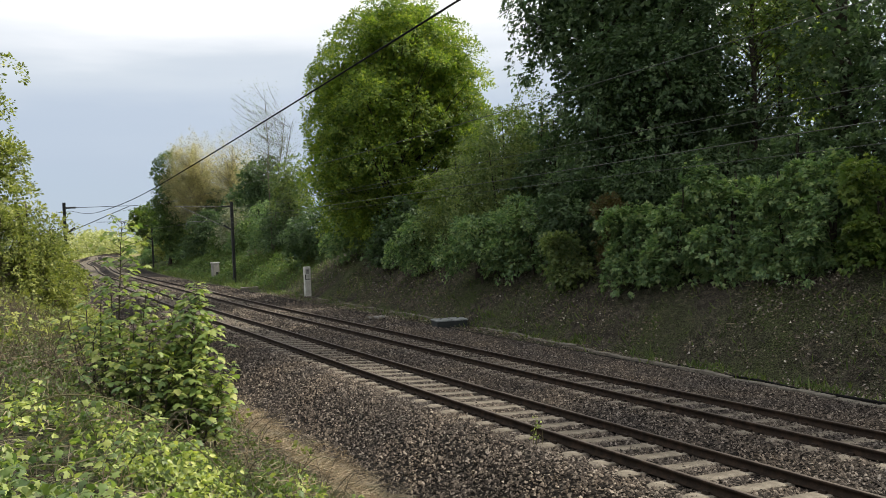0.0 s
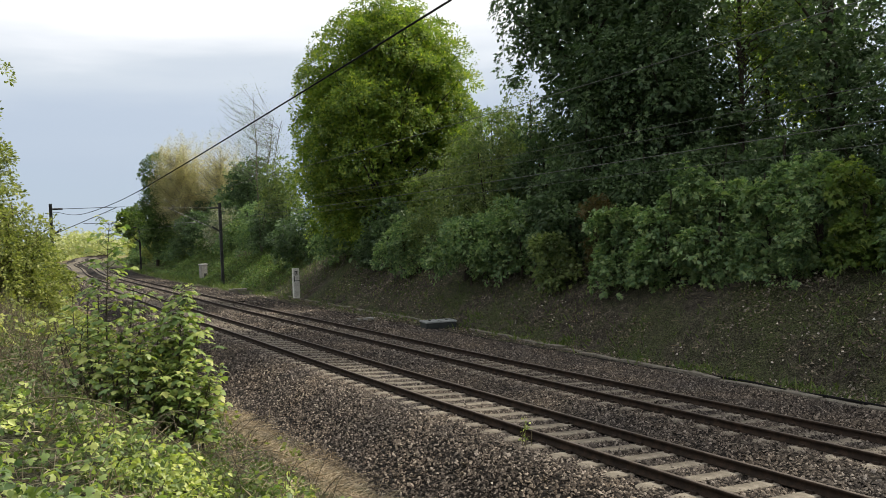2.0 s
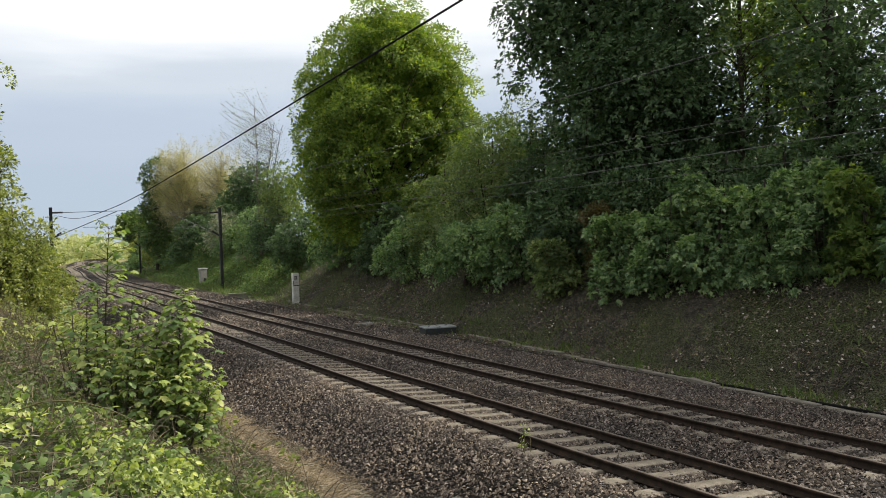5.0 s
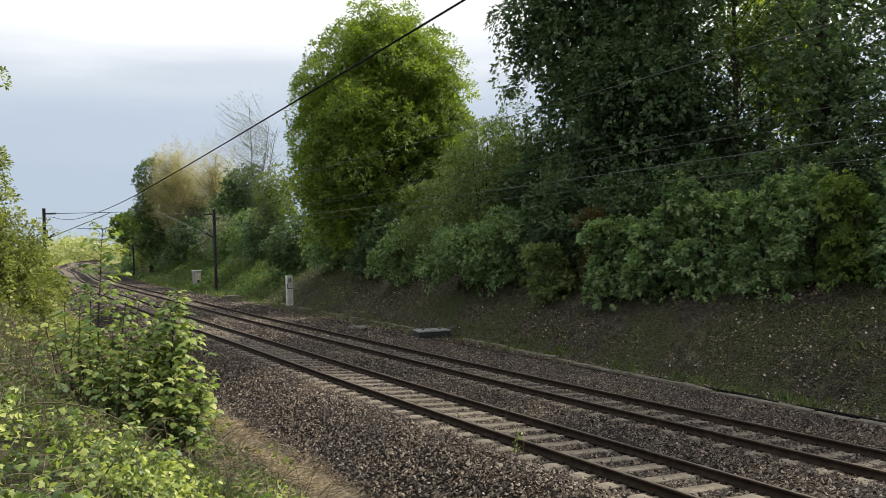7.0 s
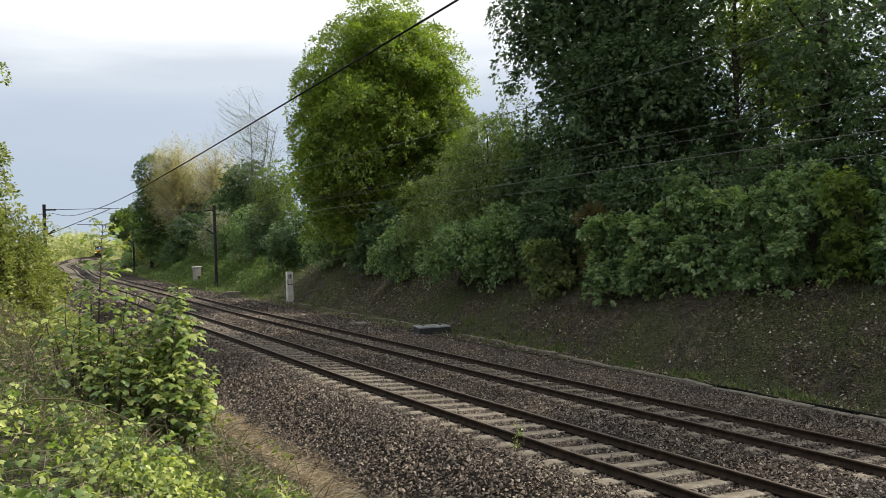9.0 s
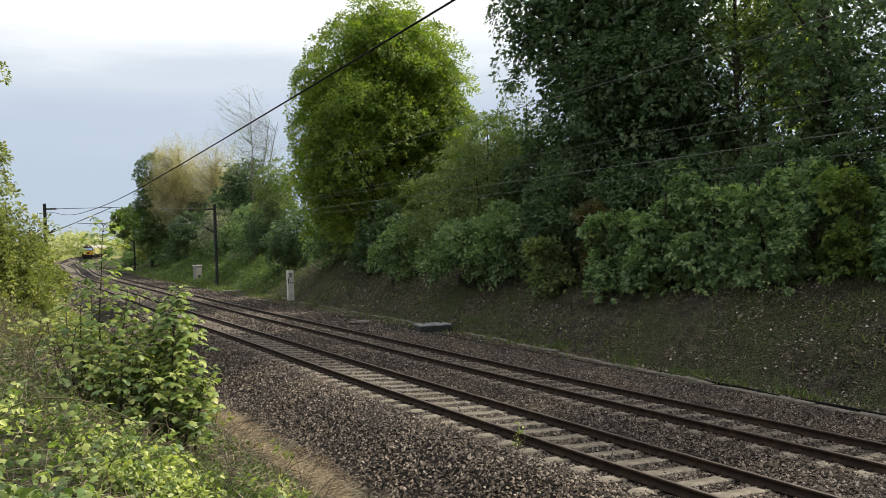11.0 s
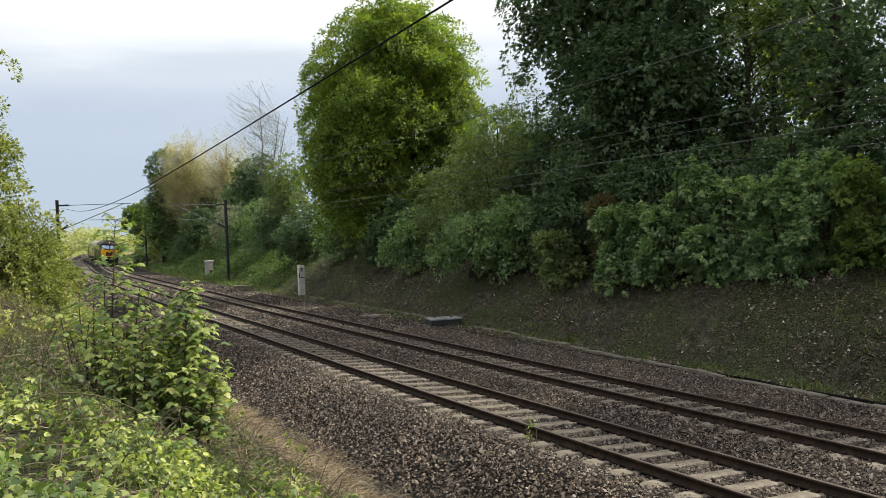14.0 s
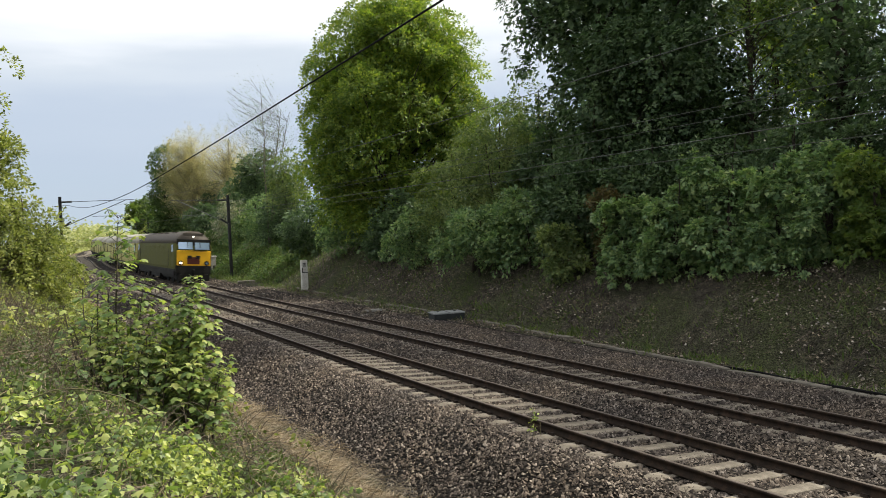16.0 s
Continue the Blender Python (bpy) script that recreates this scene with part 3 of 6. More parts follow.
def build_bed():
    s = np.concatenate([np.arange(-30, 60, 0.4), np.arange(60, 140, 1.0), np.arange(140, 420, 3.0)])
    o = np.concatenate([np.arange(-3.5, 7.31, 0.27)])
    S, O = np.meshgrid(s, o)
    x, y = plan(S.ravel(), O.ravel())
    z = bed_z(S.ravel(), O.ravel())
    z = z + np.array([noise.noise(Vector((a * 4, b * 4, 1))) for a, b in zip(x, y)]) * 0.022
    w, h = len(s), len(o)
    i = (np.arange(h - 1)[:, None] * w + np.arange(w - 1)[None]).ravel()
    L = np.stack([i, i + w, i + 1 + w, i + 1], 1).ravel()
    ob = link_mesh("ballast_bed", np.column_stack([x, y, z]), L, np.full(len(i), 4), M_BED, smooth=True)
    tagged(ob, "dark brown crushed-stone ballast bed under both tracks", "ballast", kind="structure")


build_bed()


def build_stones():
    """Loose ballast stones on the bed, dense near the standpoint and thinner far off."""
    g = np.random.default_rng(11)
    wedge = np.array([(-1, -0.8, -0.4), (1, -0.9, -0.4), (0.9, 0.8, -0.4), (-0.9, 1, -0.4), (-0.45, 0.1, 0.75), (0.5, -0.1, 0.6)], float)
    P, R = [], []
    for s0, s1, per, size in ((-11.5, 4, 500, 0.0195), (4, 14, 300, 0.025), (14, 30, 110, 0.034), (30, 80, 24, 0.046)):
        n = int((s1 - s0) * 10.8 * per)
        s, o = g.uniform(s0, s1, n), g.uniform(-3.7, 7.1, n)
        keep = ~((np.abs(np.abs(o) - GAUGE / 2) < 0.07) | (np.abs(np.abs(o - SPACING) - GAUGE / 2) < 0.07))
        keep &= (o > -3.1) | (g.random(n) < 0.5)
        keep &= ~((s < -9.0) & (o < -1.6)) & ~((s < -8.5) & (o > 4.5))
        s, o = s[keep], o[keep]
        inside = (np.abs(o) < 1.28) | (np.abs(o - SPACING) < 1.28)
        ph = np.where(np.abs(o) < 1.3, (s - 0.2) / 0.635, (s - 0.45) / 0.635)
        on = inside & (np.abs(ph - np.round(ph)) < 0.115)
        spill = np.array([noise.noise(Vector((a * 1.9, b * 1.3, 4))) for a, b in zip(s, o)])
        ends = (np.abs(o) > 0.95) & (np.abs(o - SPACING) > 0.95)
        off = on & (g.random(len(s)) > np.where(np.abs(o) < 1.3, 0.14, 0.24) + np.where(ends, 0.42, 0.0) + 1.3 * np.clip(spill, 0, 1))
        s, o = s[~off], o[~off]
        x, y = plan(s, o)
        z = np.maximum(bed_z(s, o), ground_z(s, o)) + size * g.uniform(-0.1, 0.95, len(s))
        P.append(np.column_stack([x, y, z]))
        R.append(size * (0.55 + 0.95 * g.random(len(s)) ** 1.5))
    P, R = np.concatenate(P), np.concatenate(R)
    n = len(P)
    v = wedge[None] * (1 + 0.35 * g.uniform(-1, 1, (n, 6, 3))) * R[:, None, None] * g.uniform(0.75, 1.25, (n, 1, 3))
    t = g.uniform(0, 2 * math.pi, n)
    c, q = np.cos(t)[:, None], np.sin(t)[:, None]
    v = np.stack([v[:, :, 0] * c - v[:, :, 1] * q, v[:, :, 0] * q + v[:, :, 1] * c, v[:, :, 2]], 2)
    tip = g.normal(size=(n, 2)) * 0.5
    v[:, :, 2] += v[:, :, 0] * tip[:, :1] + v[:, :, 1] * tip[:, 1:]
    V = (v + P[:, None]).reshape(-1, 3)
    flat = np.array([0, 1, 5, 4, 1, 2, 5, 2, 3, 4, 5, 3, 0, 4])
    L = (np.arange(n)[:, None] * 6 + flat[None]).ravel()
    ob = link_mesh("ballast_stones", V, L, np.tile([4, 3, 4, 3], n), M_STONE)
    tagged(ob, "loose angular brown and grey ballast stones", "ballast", kind="stuff")


build_stones()


# ---- tracks ----
RAIL_PROFILE = np.array([(-0.062, -0.142), (0.062, -0.142), (0.062, -0.132), (0.011, -0.114), (0.010, -0.045), (0.034, -0.034), (0.035, -0.008), (0.028, 0.0),
                         (-0.028, 0.0), (-0.035, -0.008), (-0.034, -0.034), (-0.010, -0.045), (-0.011, -0.114), (-0.062, -0.132)])


def rail(name, o, parent):
    s = np.concatenate([np.arange(-34, 130, 1.0), np.arange(130, 420, 2.5), np.arange(420, 840, 8)])
    n, k = len(s), len(RAIL_PROFILE)
    off = o + RAIL_PROFILE[:, 0]
    x, y = plan(np.repeat(s, k), np.tile(off, n))
    z = np.repeat(rail_z(s, o), k) + np.tile(RAIL_PROFILE[:, 1], n)
    i = np.arange(n - 1)[:, None] * k + np.arange(k)[None]
    j = np.arange(n - 1)[:, None] * k + (np.arange(k)[None] + 1) % k
    L = np.stack([i, i + k, j + k, j], 2).reshape(-1)
    index = np.tile((np.arange(k) == 7).astype(int), n - 1)
    return link_mesh(name, np.column_stack([x, y, z]), L, np.full((n - 1) * k, 4), [M_RAIL, M_RAILTOP], parent, index=index)


def sleeper_mesh():
    bm = bmesh.new()
    secs = ((-1.25, 0.135, 0.0), (-1.1, 0.135, 0.0), (-0.55, 0.13, 0.0), (-0.3, 0.125, 0.0), (0.3, 0.125, 0.0), (0.55, 0.13, 0.0), (1.1, 0.135, 0.0), (1.25, 0.135, 0.0))
    rings = []
    for x, w, dz in secs:
        e = 0.03 if abs(x) > 1.2 else 0.0
        rings.append([bm.verts.new((x, a, b)) for a, b in ((-w - 0.02, -0.20), (-w, dz - e - 0.012), (-w + 0.02, dz - e), (w - 0.02, dz - e), (w, dz - e - 0.012), (w + 0.02, -0.20))])
    for r, q in zip(rings, rings[1:]):
        for i in range(5):
            bm.faces.new((r[i], q[i], q[i + 1], r[i + 1]))
    bm.faces.new(rings[0][::-1])
    bm.faces.new(rings[-1])
    bmesh.ops.recalc_face_normals(bm, faces=bm.faces[:])
    me = bpy.data.meshes.new("sleeper")
    bm.to_mesh(me)
    bm.free()
    me.materials.append(M_SLEEPER)
    return me


def clip_mesh():
    """The pair of spring clips and pads that hold one rail."""
    bm = bmesh.new()
    for sx in (-1, 1):
        r = bmesh.ops.create_cube(bm, size=1.0)
        for v in r["verts"]:
            v.co = Vector((sx * 0.105 + v.co.x * (0.075 if v.co.z < 0 else 0.04), v.co.y * 0.10, 0.02 + v.co.z * 0.045))
    me = bpy.data.meshes.new("rail_clip")
    bm.to_mesh(me)
    bm.free()
    me.materials.append(M_RAIL)
    return me


SLEEPER, CLIP = sleeper_mesh(), clip_mesh()


def track(name, o0, phase, label):
    root = thing(name, Matrix(), label, "railway track", "pair of tracks", "structure")
    rail("rail", o0 - GAUGE / 2, root)
    rail("rail", o0 + GAUGE / 2, root)
    g = np.random.default_rng(int(o0 * 10) + 3)
    far_v, far_l, far_n, base = [], [], [], 0
    sv = np.array([v.co for v in SLEEPER.vertices])
    sf = [tuple(p.vertices) for p in SLEEPER.polygons]
    for k in range(-26, 420):
        s = phase + 0.635 * k
        x, y = plan(s, o0)
        tilt = math.degrees(math.atan(CANT))
        m = Matrix.Translation((float(x), float(y), float(rail_z(s, o0)) - 0.146 + g.uniform(-0.006, 0.004))) @ Euler((0, 0, heading(s) + g.normal() * 0.008)).to_matrix().to_4x4() @ pose(0, 0, 0, 0, tilt, 0)
        if k < 118:
            ob = new("sleeper", SLEEPER)
            ob.parent, ob.matrix_local = root, m
            if k < 40:
                for side in (-1, 1):
                    c = new("rail_clip", CLIP)
                    c.parent, c.matrix_local = ob, pose(side * GAUGE / 2, 0, 0)
        else:
            q = np.array(m)
            far_v.append(sv @ q[:3, :3].T + q[:3, 3])
            for f in sf:
                far_l += [base + i for i in f]
                far_n.append(len(f))
            base += len(sv)
    ob = link_mesh("far_sleepers", np.concatenate(far_v), far_l, far_n, M_SLEEPER, root)
    tagged(ob, kind="stuff")


track("railway_track", 0.0, 0.2, "rusty rails on weathered pale concrete sleepers in ballast")
track("railway_track", SPACING, 0.45, "rusty rails on concrete sleepers half buried in ballast, beside the bank")


# ---- lineside things ----
def line_pose(s, o, z=None, turn=0.0):
    x, y = plan(s, o)
    z = float(ground_z(s, o)) if z is None else z
    return Matrix.Translation((float(x), float(y), z)) @ Euler((0, 0, heading(s) + radians(turn))).to_matrix().to_4x4()


def cable_trough():
    """Concrete trough lids along the foot of the bank, each lid its own piece."""
    root = thing("cable_trough", Matrix(), "pale concrete cable trough lids along the foot of the bank", "cable trough", kind="structure")
    g = np.random.default_rng(5)
    bm = box(0.20, 0.97, 0.12, bevel=0.012)
    me = bpy.data.meshes.new("trough_lid")
    bm.to_mesh(me)
    bm.free()
    me.materials.append(M_TROUGH)
    for k in range(-12, 42):
        s = k * 1.0
        o = 7.0 + 0.075 * np.clip(s + 4, 0, 18) + 0.02 * np.clip(s - 14, 0, 30)
        if 12.6 < s < 15.4 or (s > 20 and g.random() < 0.25):
            continue
        ob = new("trough_lid", me)
        ob.parent = root
        ob.matrix_local = line_pose(s, o + g.normal() * 0.02, GRADE * s - 0.495 + g.normal() * 0.018, -4 + g.normal() * 1.5) @ pose(0, 0, 0, g.normal() * 1.5, g.normal() * 2, 0)


cable_trough()


def lineside_hose():
    root = thing("lineside_cable", Matrix(), "loose black cable lying along the trough lids", "cable")
    s = np.arange(-9, 1.0, 0.4)
    o = 7.18 + 0.06 * np.clip(s + 4, 0, 9) + 0.03 * np.sin(s * 1.7)
    x, y = plan(s, o)
    V, L, S = tube_arrays([(np.column_stack([x, y, GRADE * s - 0.44 + 0.015 * np.sin(s * 2.3)]), np.full(len(s), 0.03))], 6)
    link_mesh("sheath", V, L, S, M_WIRE_DARK, root, smooth=True)


lineside_hose()


def marker_post(s, o):
    """Tall square concrete post with a bevelled top, dark fittings and a faded plate."""
    z0 = GRADE * s - 0.55
    root = thing("marker_post", line_pose(s, o, z0, 0), "tall weathered white concrete marker post beside the track", "post")
    part("shaft", box(0.42, 0.30, 2.05, 0, 0, 1.02, 0.03), M_CONCRETE, root)
    part("plate", box(0.22, 0.012, 0.30, -0.02, -0.16, 1.72, 0.004), M_GREYCONC, root, "faded grey plate")
    part("bracket", box(0.36, 0.03, 0.05, 0.03, -0.165, 1.22, 0.006), M_STEEL, root, "dark steel bracket")
    part("bracket", box(0.05, 0.03, 0.36, -0.16, -0.167, 1.36, 0.006), M_STEEL, root)
    part("numeral_bar", box(0.05, 0.01, 0.16, 0.02, -0.172, 1.76), M_STEEL, root)
    part("numeral_bar", box(0.14, 0.01, 0.035, -0.02, -0.174, 1.83), M_STEEL, root)
    return root


marker_post(35.7, 8.87)


def relay_cabinet(s, o):
    root = thing("relay_cabinet", line_pose(s, o, GRADE * s - 0.88, 8), "grey lineside cabinet with a pale cap at the grassy bank", "cabinet")
    part("plinth", box(0.95, 0.7, 0.3, 0, 0, 0.1, 0.02), M_GREYCONC, root)
    part("body", box(0.68, 0.56, 1.75, 0, 0, 1.10, 0.02), M_GREYCONC, root)
    part("door", box(0.56, 0.03, 1.45, 0, -0.292, 1.12, 0.008), M_GREYCONC, root)
    part("cap", box(0.82, 0.70, 0.11, 0, 0, 2.03, 0.03), M_CONCRETE, root, "pale cap")
    part("stain", box(0.30, 0.012, 0.7, 0.10, -0.312, 0.75, 0.004), M_STEEL, root, "dark door plate")


relay_cabinet(69.0, 10.05)


def inspection_cover(s, o, w, d, h, lid, body, label, sunk=0.1):
    root = thing("catch_pit", line_pose(s, o, GRADE * s - 0.58, -12), label, "catch pit")
    part("chamber", box(w, d, h + sunk, 0, 0, (h - sunk) / 2, 0.02), body, root)
    part("lid", box(w * 1.04, d * 1.04, 0.055, 0, 0, h + 0.03, 0.015), lid, root)
    for sx in (-1, 1):
        part("lifting_eye", box(0.10, 0.05, 0.035, sx * w * 0.28, 0, h + 0.075, 0.01), M_STEEL, root)
    part("lid_seam", box(0.02, d * 1.0, 0.008, 0, 0, h + 0.062), M_STEEL, root)


inspection_cover(13.9, 7.65, 1.3, 0.95, 0.34, M_PITLID, M_DARKBOX, "dark square catch pit with a grey lid beside the cable trough")
inspection_cover(47.5, 8.0, 1.3, 0.8, 0.22, M_TROUGH, M_TROUGH, "low concrete catch pit with a flat lid under the bank")


def stone_pile(s, o):
    root = thing("stone_heap", line_pose(s, o, GRADE * s - 0.5), "small heap of pale ballast and a broken trough slab", "stone heap")
    g = np.random.default_rng(3)
    part("slab", box(0.75, 0.35, 0.09, 0.1, 0, 0.16, 0.01), M_GREYCONC, root)
    for i in range(26):
        a, r = g.uniform(0, 6.28), 0.75 * g.random()
        q = box(*(0.05 + 0.12 * g.random(3)), r * math.cos(a), r * 0.6 * math.sin(a), 0.04 + 0.14 * max(0, 1 - r), 0.015)
        part("stone", q, M_SLEEPER, root)


stone_pile(18.4, 6.2)


# ---- overhead line ----
def cable(name, path, radius, mat, parent, label=""):
    V, L, S = tube_arrays([(path, np.full(len(path), radius))], 6)
    return link_mesh(name, V, L, S, mat, parent, label, smooth=True)


def along(rows, step=1.5):
    """A wire through (s, o, z) rows, smooth in height."""
    rows = np.asarray(rows, float)
    s = np.arange(rows[0, 0], rows[-1, 0] + 0.1, step)
    o = np.interp(s, rows[:, 0], rows[:, 1])
    z = np.interp(s, rows[:, 0], rows[:, 2])
    z = np.convolve(np.pad(z, 4, mode="edge"), np.ones(9) / 9, "valid")
    x, y = plan(s, o)
    return np.column_stack([x, y, z])


def overhead_wires():
    M_S = 58.0

    def one(label, name, rows, r, mat):
        root = thing(name, Matrix(), label, "overhead wire", "overhead wires")
        cable("strand", along(rows), r, mat, root)

    one("thick black cable slung from mast to mast above the track", "feeder_cable", ((-26, -3.3, 7.6), (-6.3, -3.2, 6.55), (4.4, -3.2, 6.09), (11.6, -3.2, 5.91), (18.4, -3.2, 5.71), (23.1, -3.25, 5.57), (32, -3.5, 5.50), (42, -3.8, 5.65), (58.6, -4.2, 6.75)), 0.016, M_WIRE_DARK)
    one("thin grey catenary wire over the near track", "catenary_wire", ((-26, 0, 6.25), (-9.7, 0, 5.90), (-2.3, 0, 5.73), (6.5, 0, 5.69), (30, 0, 5.85), (58, -0.2, 6.5)), 0.0065, M_WIRE)
    one("thin contact wire over the near track", "contact_wire", ((-26, 0, 4.62), (-10, 0, 4.54), (-7, 0, 4.44), (6, 0, 4.41), (30, 0, 4.5), (58, 0.2, 4.75)), 0.0065, M_WIRE)
    one("thin catenary wire over the far track", "catenary_wire", ((-26, 3.41, 5.6), (-8, 3.41, 5.48), (-3.7, 3.41, 5.48), (3, 3.41, 5.41), (15, 3.41, 5.30), (36, 3.41, 5.5), (57.6, 3.41, 6.3)), 0.0055, M_WIRE)
    one("thin auxiliary wire below the far catenary", "auxiliary_wire", ((-26, 3.41, 5.35), (-8, 3.41, 5.27), (-4.3, 3.41, 5.20), (3, 3.41, 5.23), (15, 3.41, 5.2), (57.6, 3.41, 5.3)), 0.005, M_WIRE)
    one("thin contact wire over the far track", "contact_wire", ((-26, 3.41, 4.6), (-7.4, 3.41, 4.56), (-2, 3.41, 4.56), (15, 3.41, 4.6), (57.6, 3.6, 4.7)), 0.0055, M_WIRE)


overhead_wires()


def strut(root, name, a, b, r, mat=None):
    V, L, S = tube_arrays([(np.array([a, b], float), np.array([r, r]))], 8)
    return link_mesh(name, V, L, S, mat or M_GALV, root, smooth=True)


def mast(s, o, top, side, reach, label, arm_mat):
    """An H-section mast with a twin-tube cantilever over the track; side is -1 or 1 towards the track."""
    z0 = GRADE * s - 0.75
    root = thing("catenary_mast", line_pose(s, o, z0), label, "catenary mast", "catenary masts")
    h = top - z0
    bm = bmesh.new()
    for sx, sy, ox in ((0.02, 0.24, -0.11), (0.02, 0.24, 0.11), (0.20, 0.02, 0)):
        r = bmesh.ops.create_cube(bm, size=1.0)
        for v in r["verts"]:
            v.co = Vector((ox + v.co.x * sx, v.co.y * sy, h / 2 + v.co.z * h))
    part("column", bm, M_STEEL, root)
    part("base", box(0.7, 0.7, 0.5, 0, 0, 0.05, 0.03), M_GREYCONC, root)
    k = -side
    strut(root, "top_tube", (0, 0, h - 0.45), (k * -reach, 0, h - 0.35), 0.024, arm_mat)
    strut(root, "raking_tube", (0, 0, h - 2.6), (k * -reach * 0.88, 0, h - 0.40), 0.030, arm_mat)
    strut(root, "registration_arm", (k * -reach * 0.42, 0, h - 1.7), (k * -reach * 0.80, 0, h - 1.72), 0.022, arm_mat)
    strut(root, "drop_bracket", (k * -reach * 0.62, 0, h - 1.05), (k * -reach * 0.66, 0, h - 1.70), 0.022, arm_mat)
    strut(root, "steady_arm", (k * -reach * 0.80, 0, h - 1.72), (k * -reach * 0.81, 0, h - 2.12), 0.022, arm_mat)
    strut(root, "insulator", (k * -0.12, 0, h - 0.445), (k * -0.9, 0, h - 0.43), 0.075, M_STEEL)
    strut(root, "insulator", (k * -0.12, 0, h - 2.53), (k * -0.75, 0, h - 2.10), 0.075, M_STEEL)
    strut(root, "earth_bracket", (0, 0, h - 0.8), (k * 0.45, 0, h - 0.8), 0.03, M_STEEL)
    return root


mast(58.6, -4.32, 7.35, 1, 5.8, "black steel catenary mast with a long cantilever over the near track", M_STEEL)
mast(57.6, 9.33, 7.15, -1, 5.0, "black steel catenary mast with a pale cantilever over the far track", M_GALV)
mast(112.0, 8.6, 6.9, -1, 2.6, "distant catenary mast beside the curve", M_STEEL)


# ---- trees and shrubs ----
def base_z(x, y):
    s, o = to_line([x], [y])
    return float(ground_z(s, o)[0])


def tree(name, label, x, y, blobs, leaf, size, seed, spacing=0.95, count=45, shape=LEAF4, clump=0.62, trunk=0.22, height=None, share=0.3, group="", bark=None, stems=1, shell=0.45, category="tree", floor=0.6, spread=0.36, base=None, dome=0.55, flat=0.8, core=1.0, rise=0.0, droop=0.3, bough=0.0, twigs=28, per=11, fill=1.0):
    """A tree or shrub at x, y: blobs are ellipsoids (dx, dy, z, rx, rz) with z in the world's height."""
    g = np.random.default_rng(seed)
    z0 = base_z(x, y) if base is None else base
    root = thing(name, Matrix.Translation((x, y, z0 - 0.05)), label, category, group)
    loc = [(a, b, c - z0, r, q) for a, b, c, r, q in blobs]
    if bough:
        pts, leaves = boughs(g, loc, bough, twigs, per, size, shape, floor, flat, droop, fill)
    else:
        pts = crown_points(g, loc, spacing, shell, floor)
    top = max(c + q for _, _, c, _, q in loc)
    h = height or top * 0.88
    for i in range(stems):
        sub = pts[i::stems]
        lean = np.array([pts[:, 0].mean(), pts[:, 1].mean()]) + (g.normal(size=2) * 0.35 * h / 5 if stems > 1 else 0)
        V, L, S = tube_arrays(limb_paths(g, sub, h * (1 if i == 0 else g.uniform(0.7, 0.95)), lean, trunk / math.sqrt(stems), share), 6)
        link_mesh("trunk" if stems == 1 else "stem", V, L, S, bark or M_BARK, root, smooth=True)
    sprays = None
    if rise:
        root_at = np.array([pts[:, 0].mean() * 0.6, pts[:, 1].mean() * 0.6, h * 0.18])
        sprays = pts - root_at + g.normal(size=pts.shape) * 0.8
        sprays *= (rise * g.uniform(0.6, 1.3, len(pts)) / np.linalg.norm(sprays, axis=1))[:, None]
    if bough:
        V, L, S = leaves
    else:
        rad = clump * (0.7 + 0.6 * g.random(len(pts)))
        V, L, S = foliage(g, pts, rad, count, size, shape, droop=droop, spread=spread, dome=dome, flat=flat, sprays=sprays)
    # Oversize inner leaves, added to block light so the crown's gaps stay dark.
    if core:
        inner = []
        for a, b, c, r, q in loc:
            k = int(core * 40 * r * r * q ** 0.7 / (size * 6) ** 1.2)
            u = unit(g, k) * (g.random(k) ** 0.4 * (0.66 if bough else 0.74))[:, None]
            inner.append(np.array([a, b, c]) + u * np.array([r, r, q]))
        inner = np.concatenate(inner)
        inner = inner[inner[:, 2] > floor]
        V2, L2, S2 = leaf_arrays(inner, unit(g, len(inner)), unit(g, len(inner)) + np.array([0, 0, 0.4]), size * g.uniform(1.2, 2.0, len(inner)), LEAF4)
        V, L, S = np.concatenate([V, V2]), np.concatenate([L, L2 + len(V)]), np.concatenate([S, S2])
    crown = link_mesh("crown", V, L, S, leaf, root)
    tagged(crown, kind="stuff")
    return root


def Z(py, px, dist):
    """Height seen at a given slope of view; used for the tops and bellies of the crowns."""
    return EYE + (415 - 0.0413 * (px - 784) - py) / 1433 * dist


def spot(px, dist, up=0.0):
    return (px - 784 + 0.0413 * up) / 1433 * dist


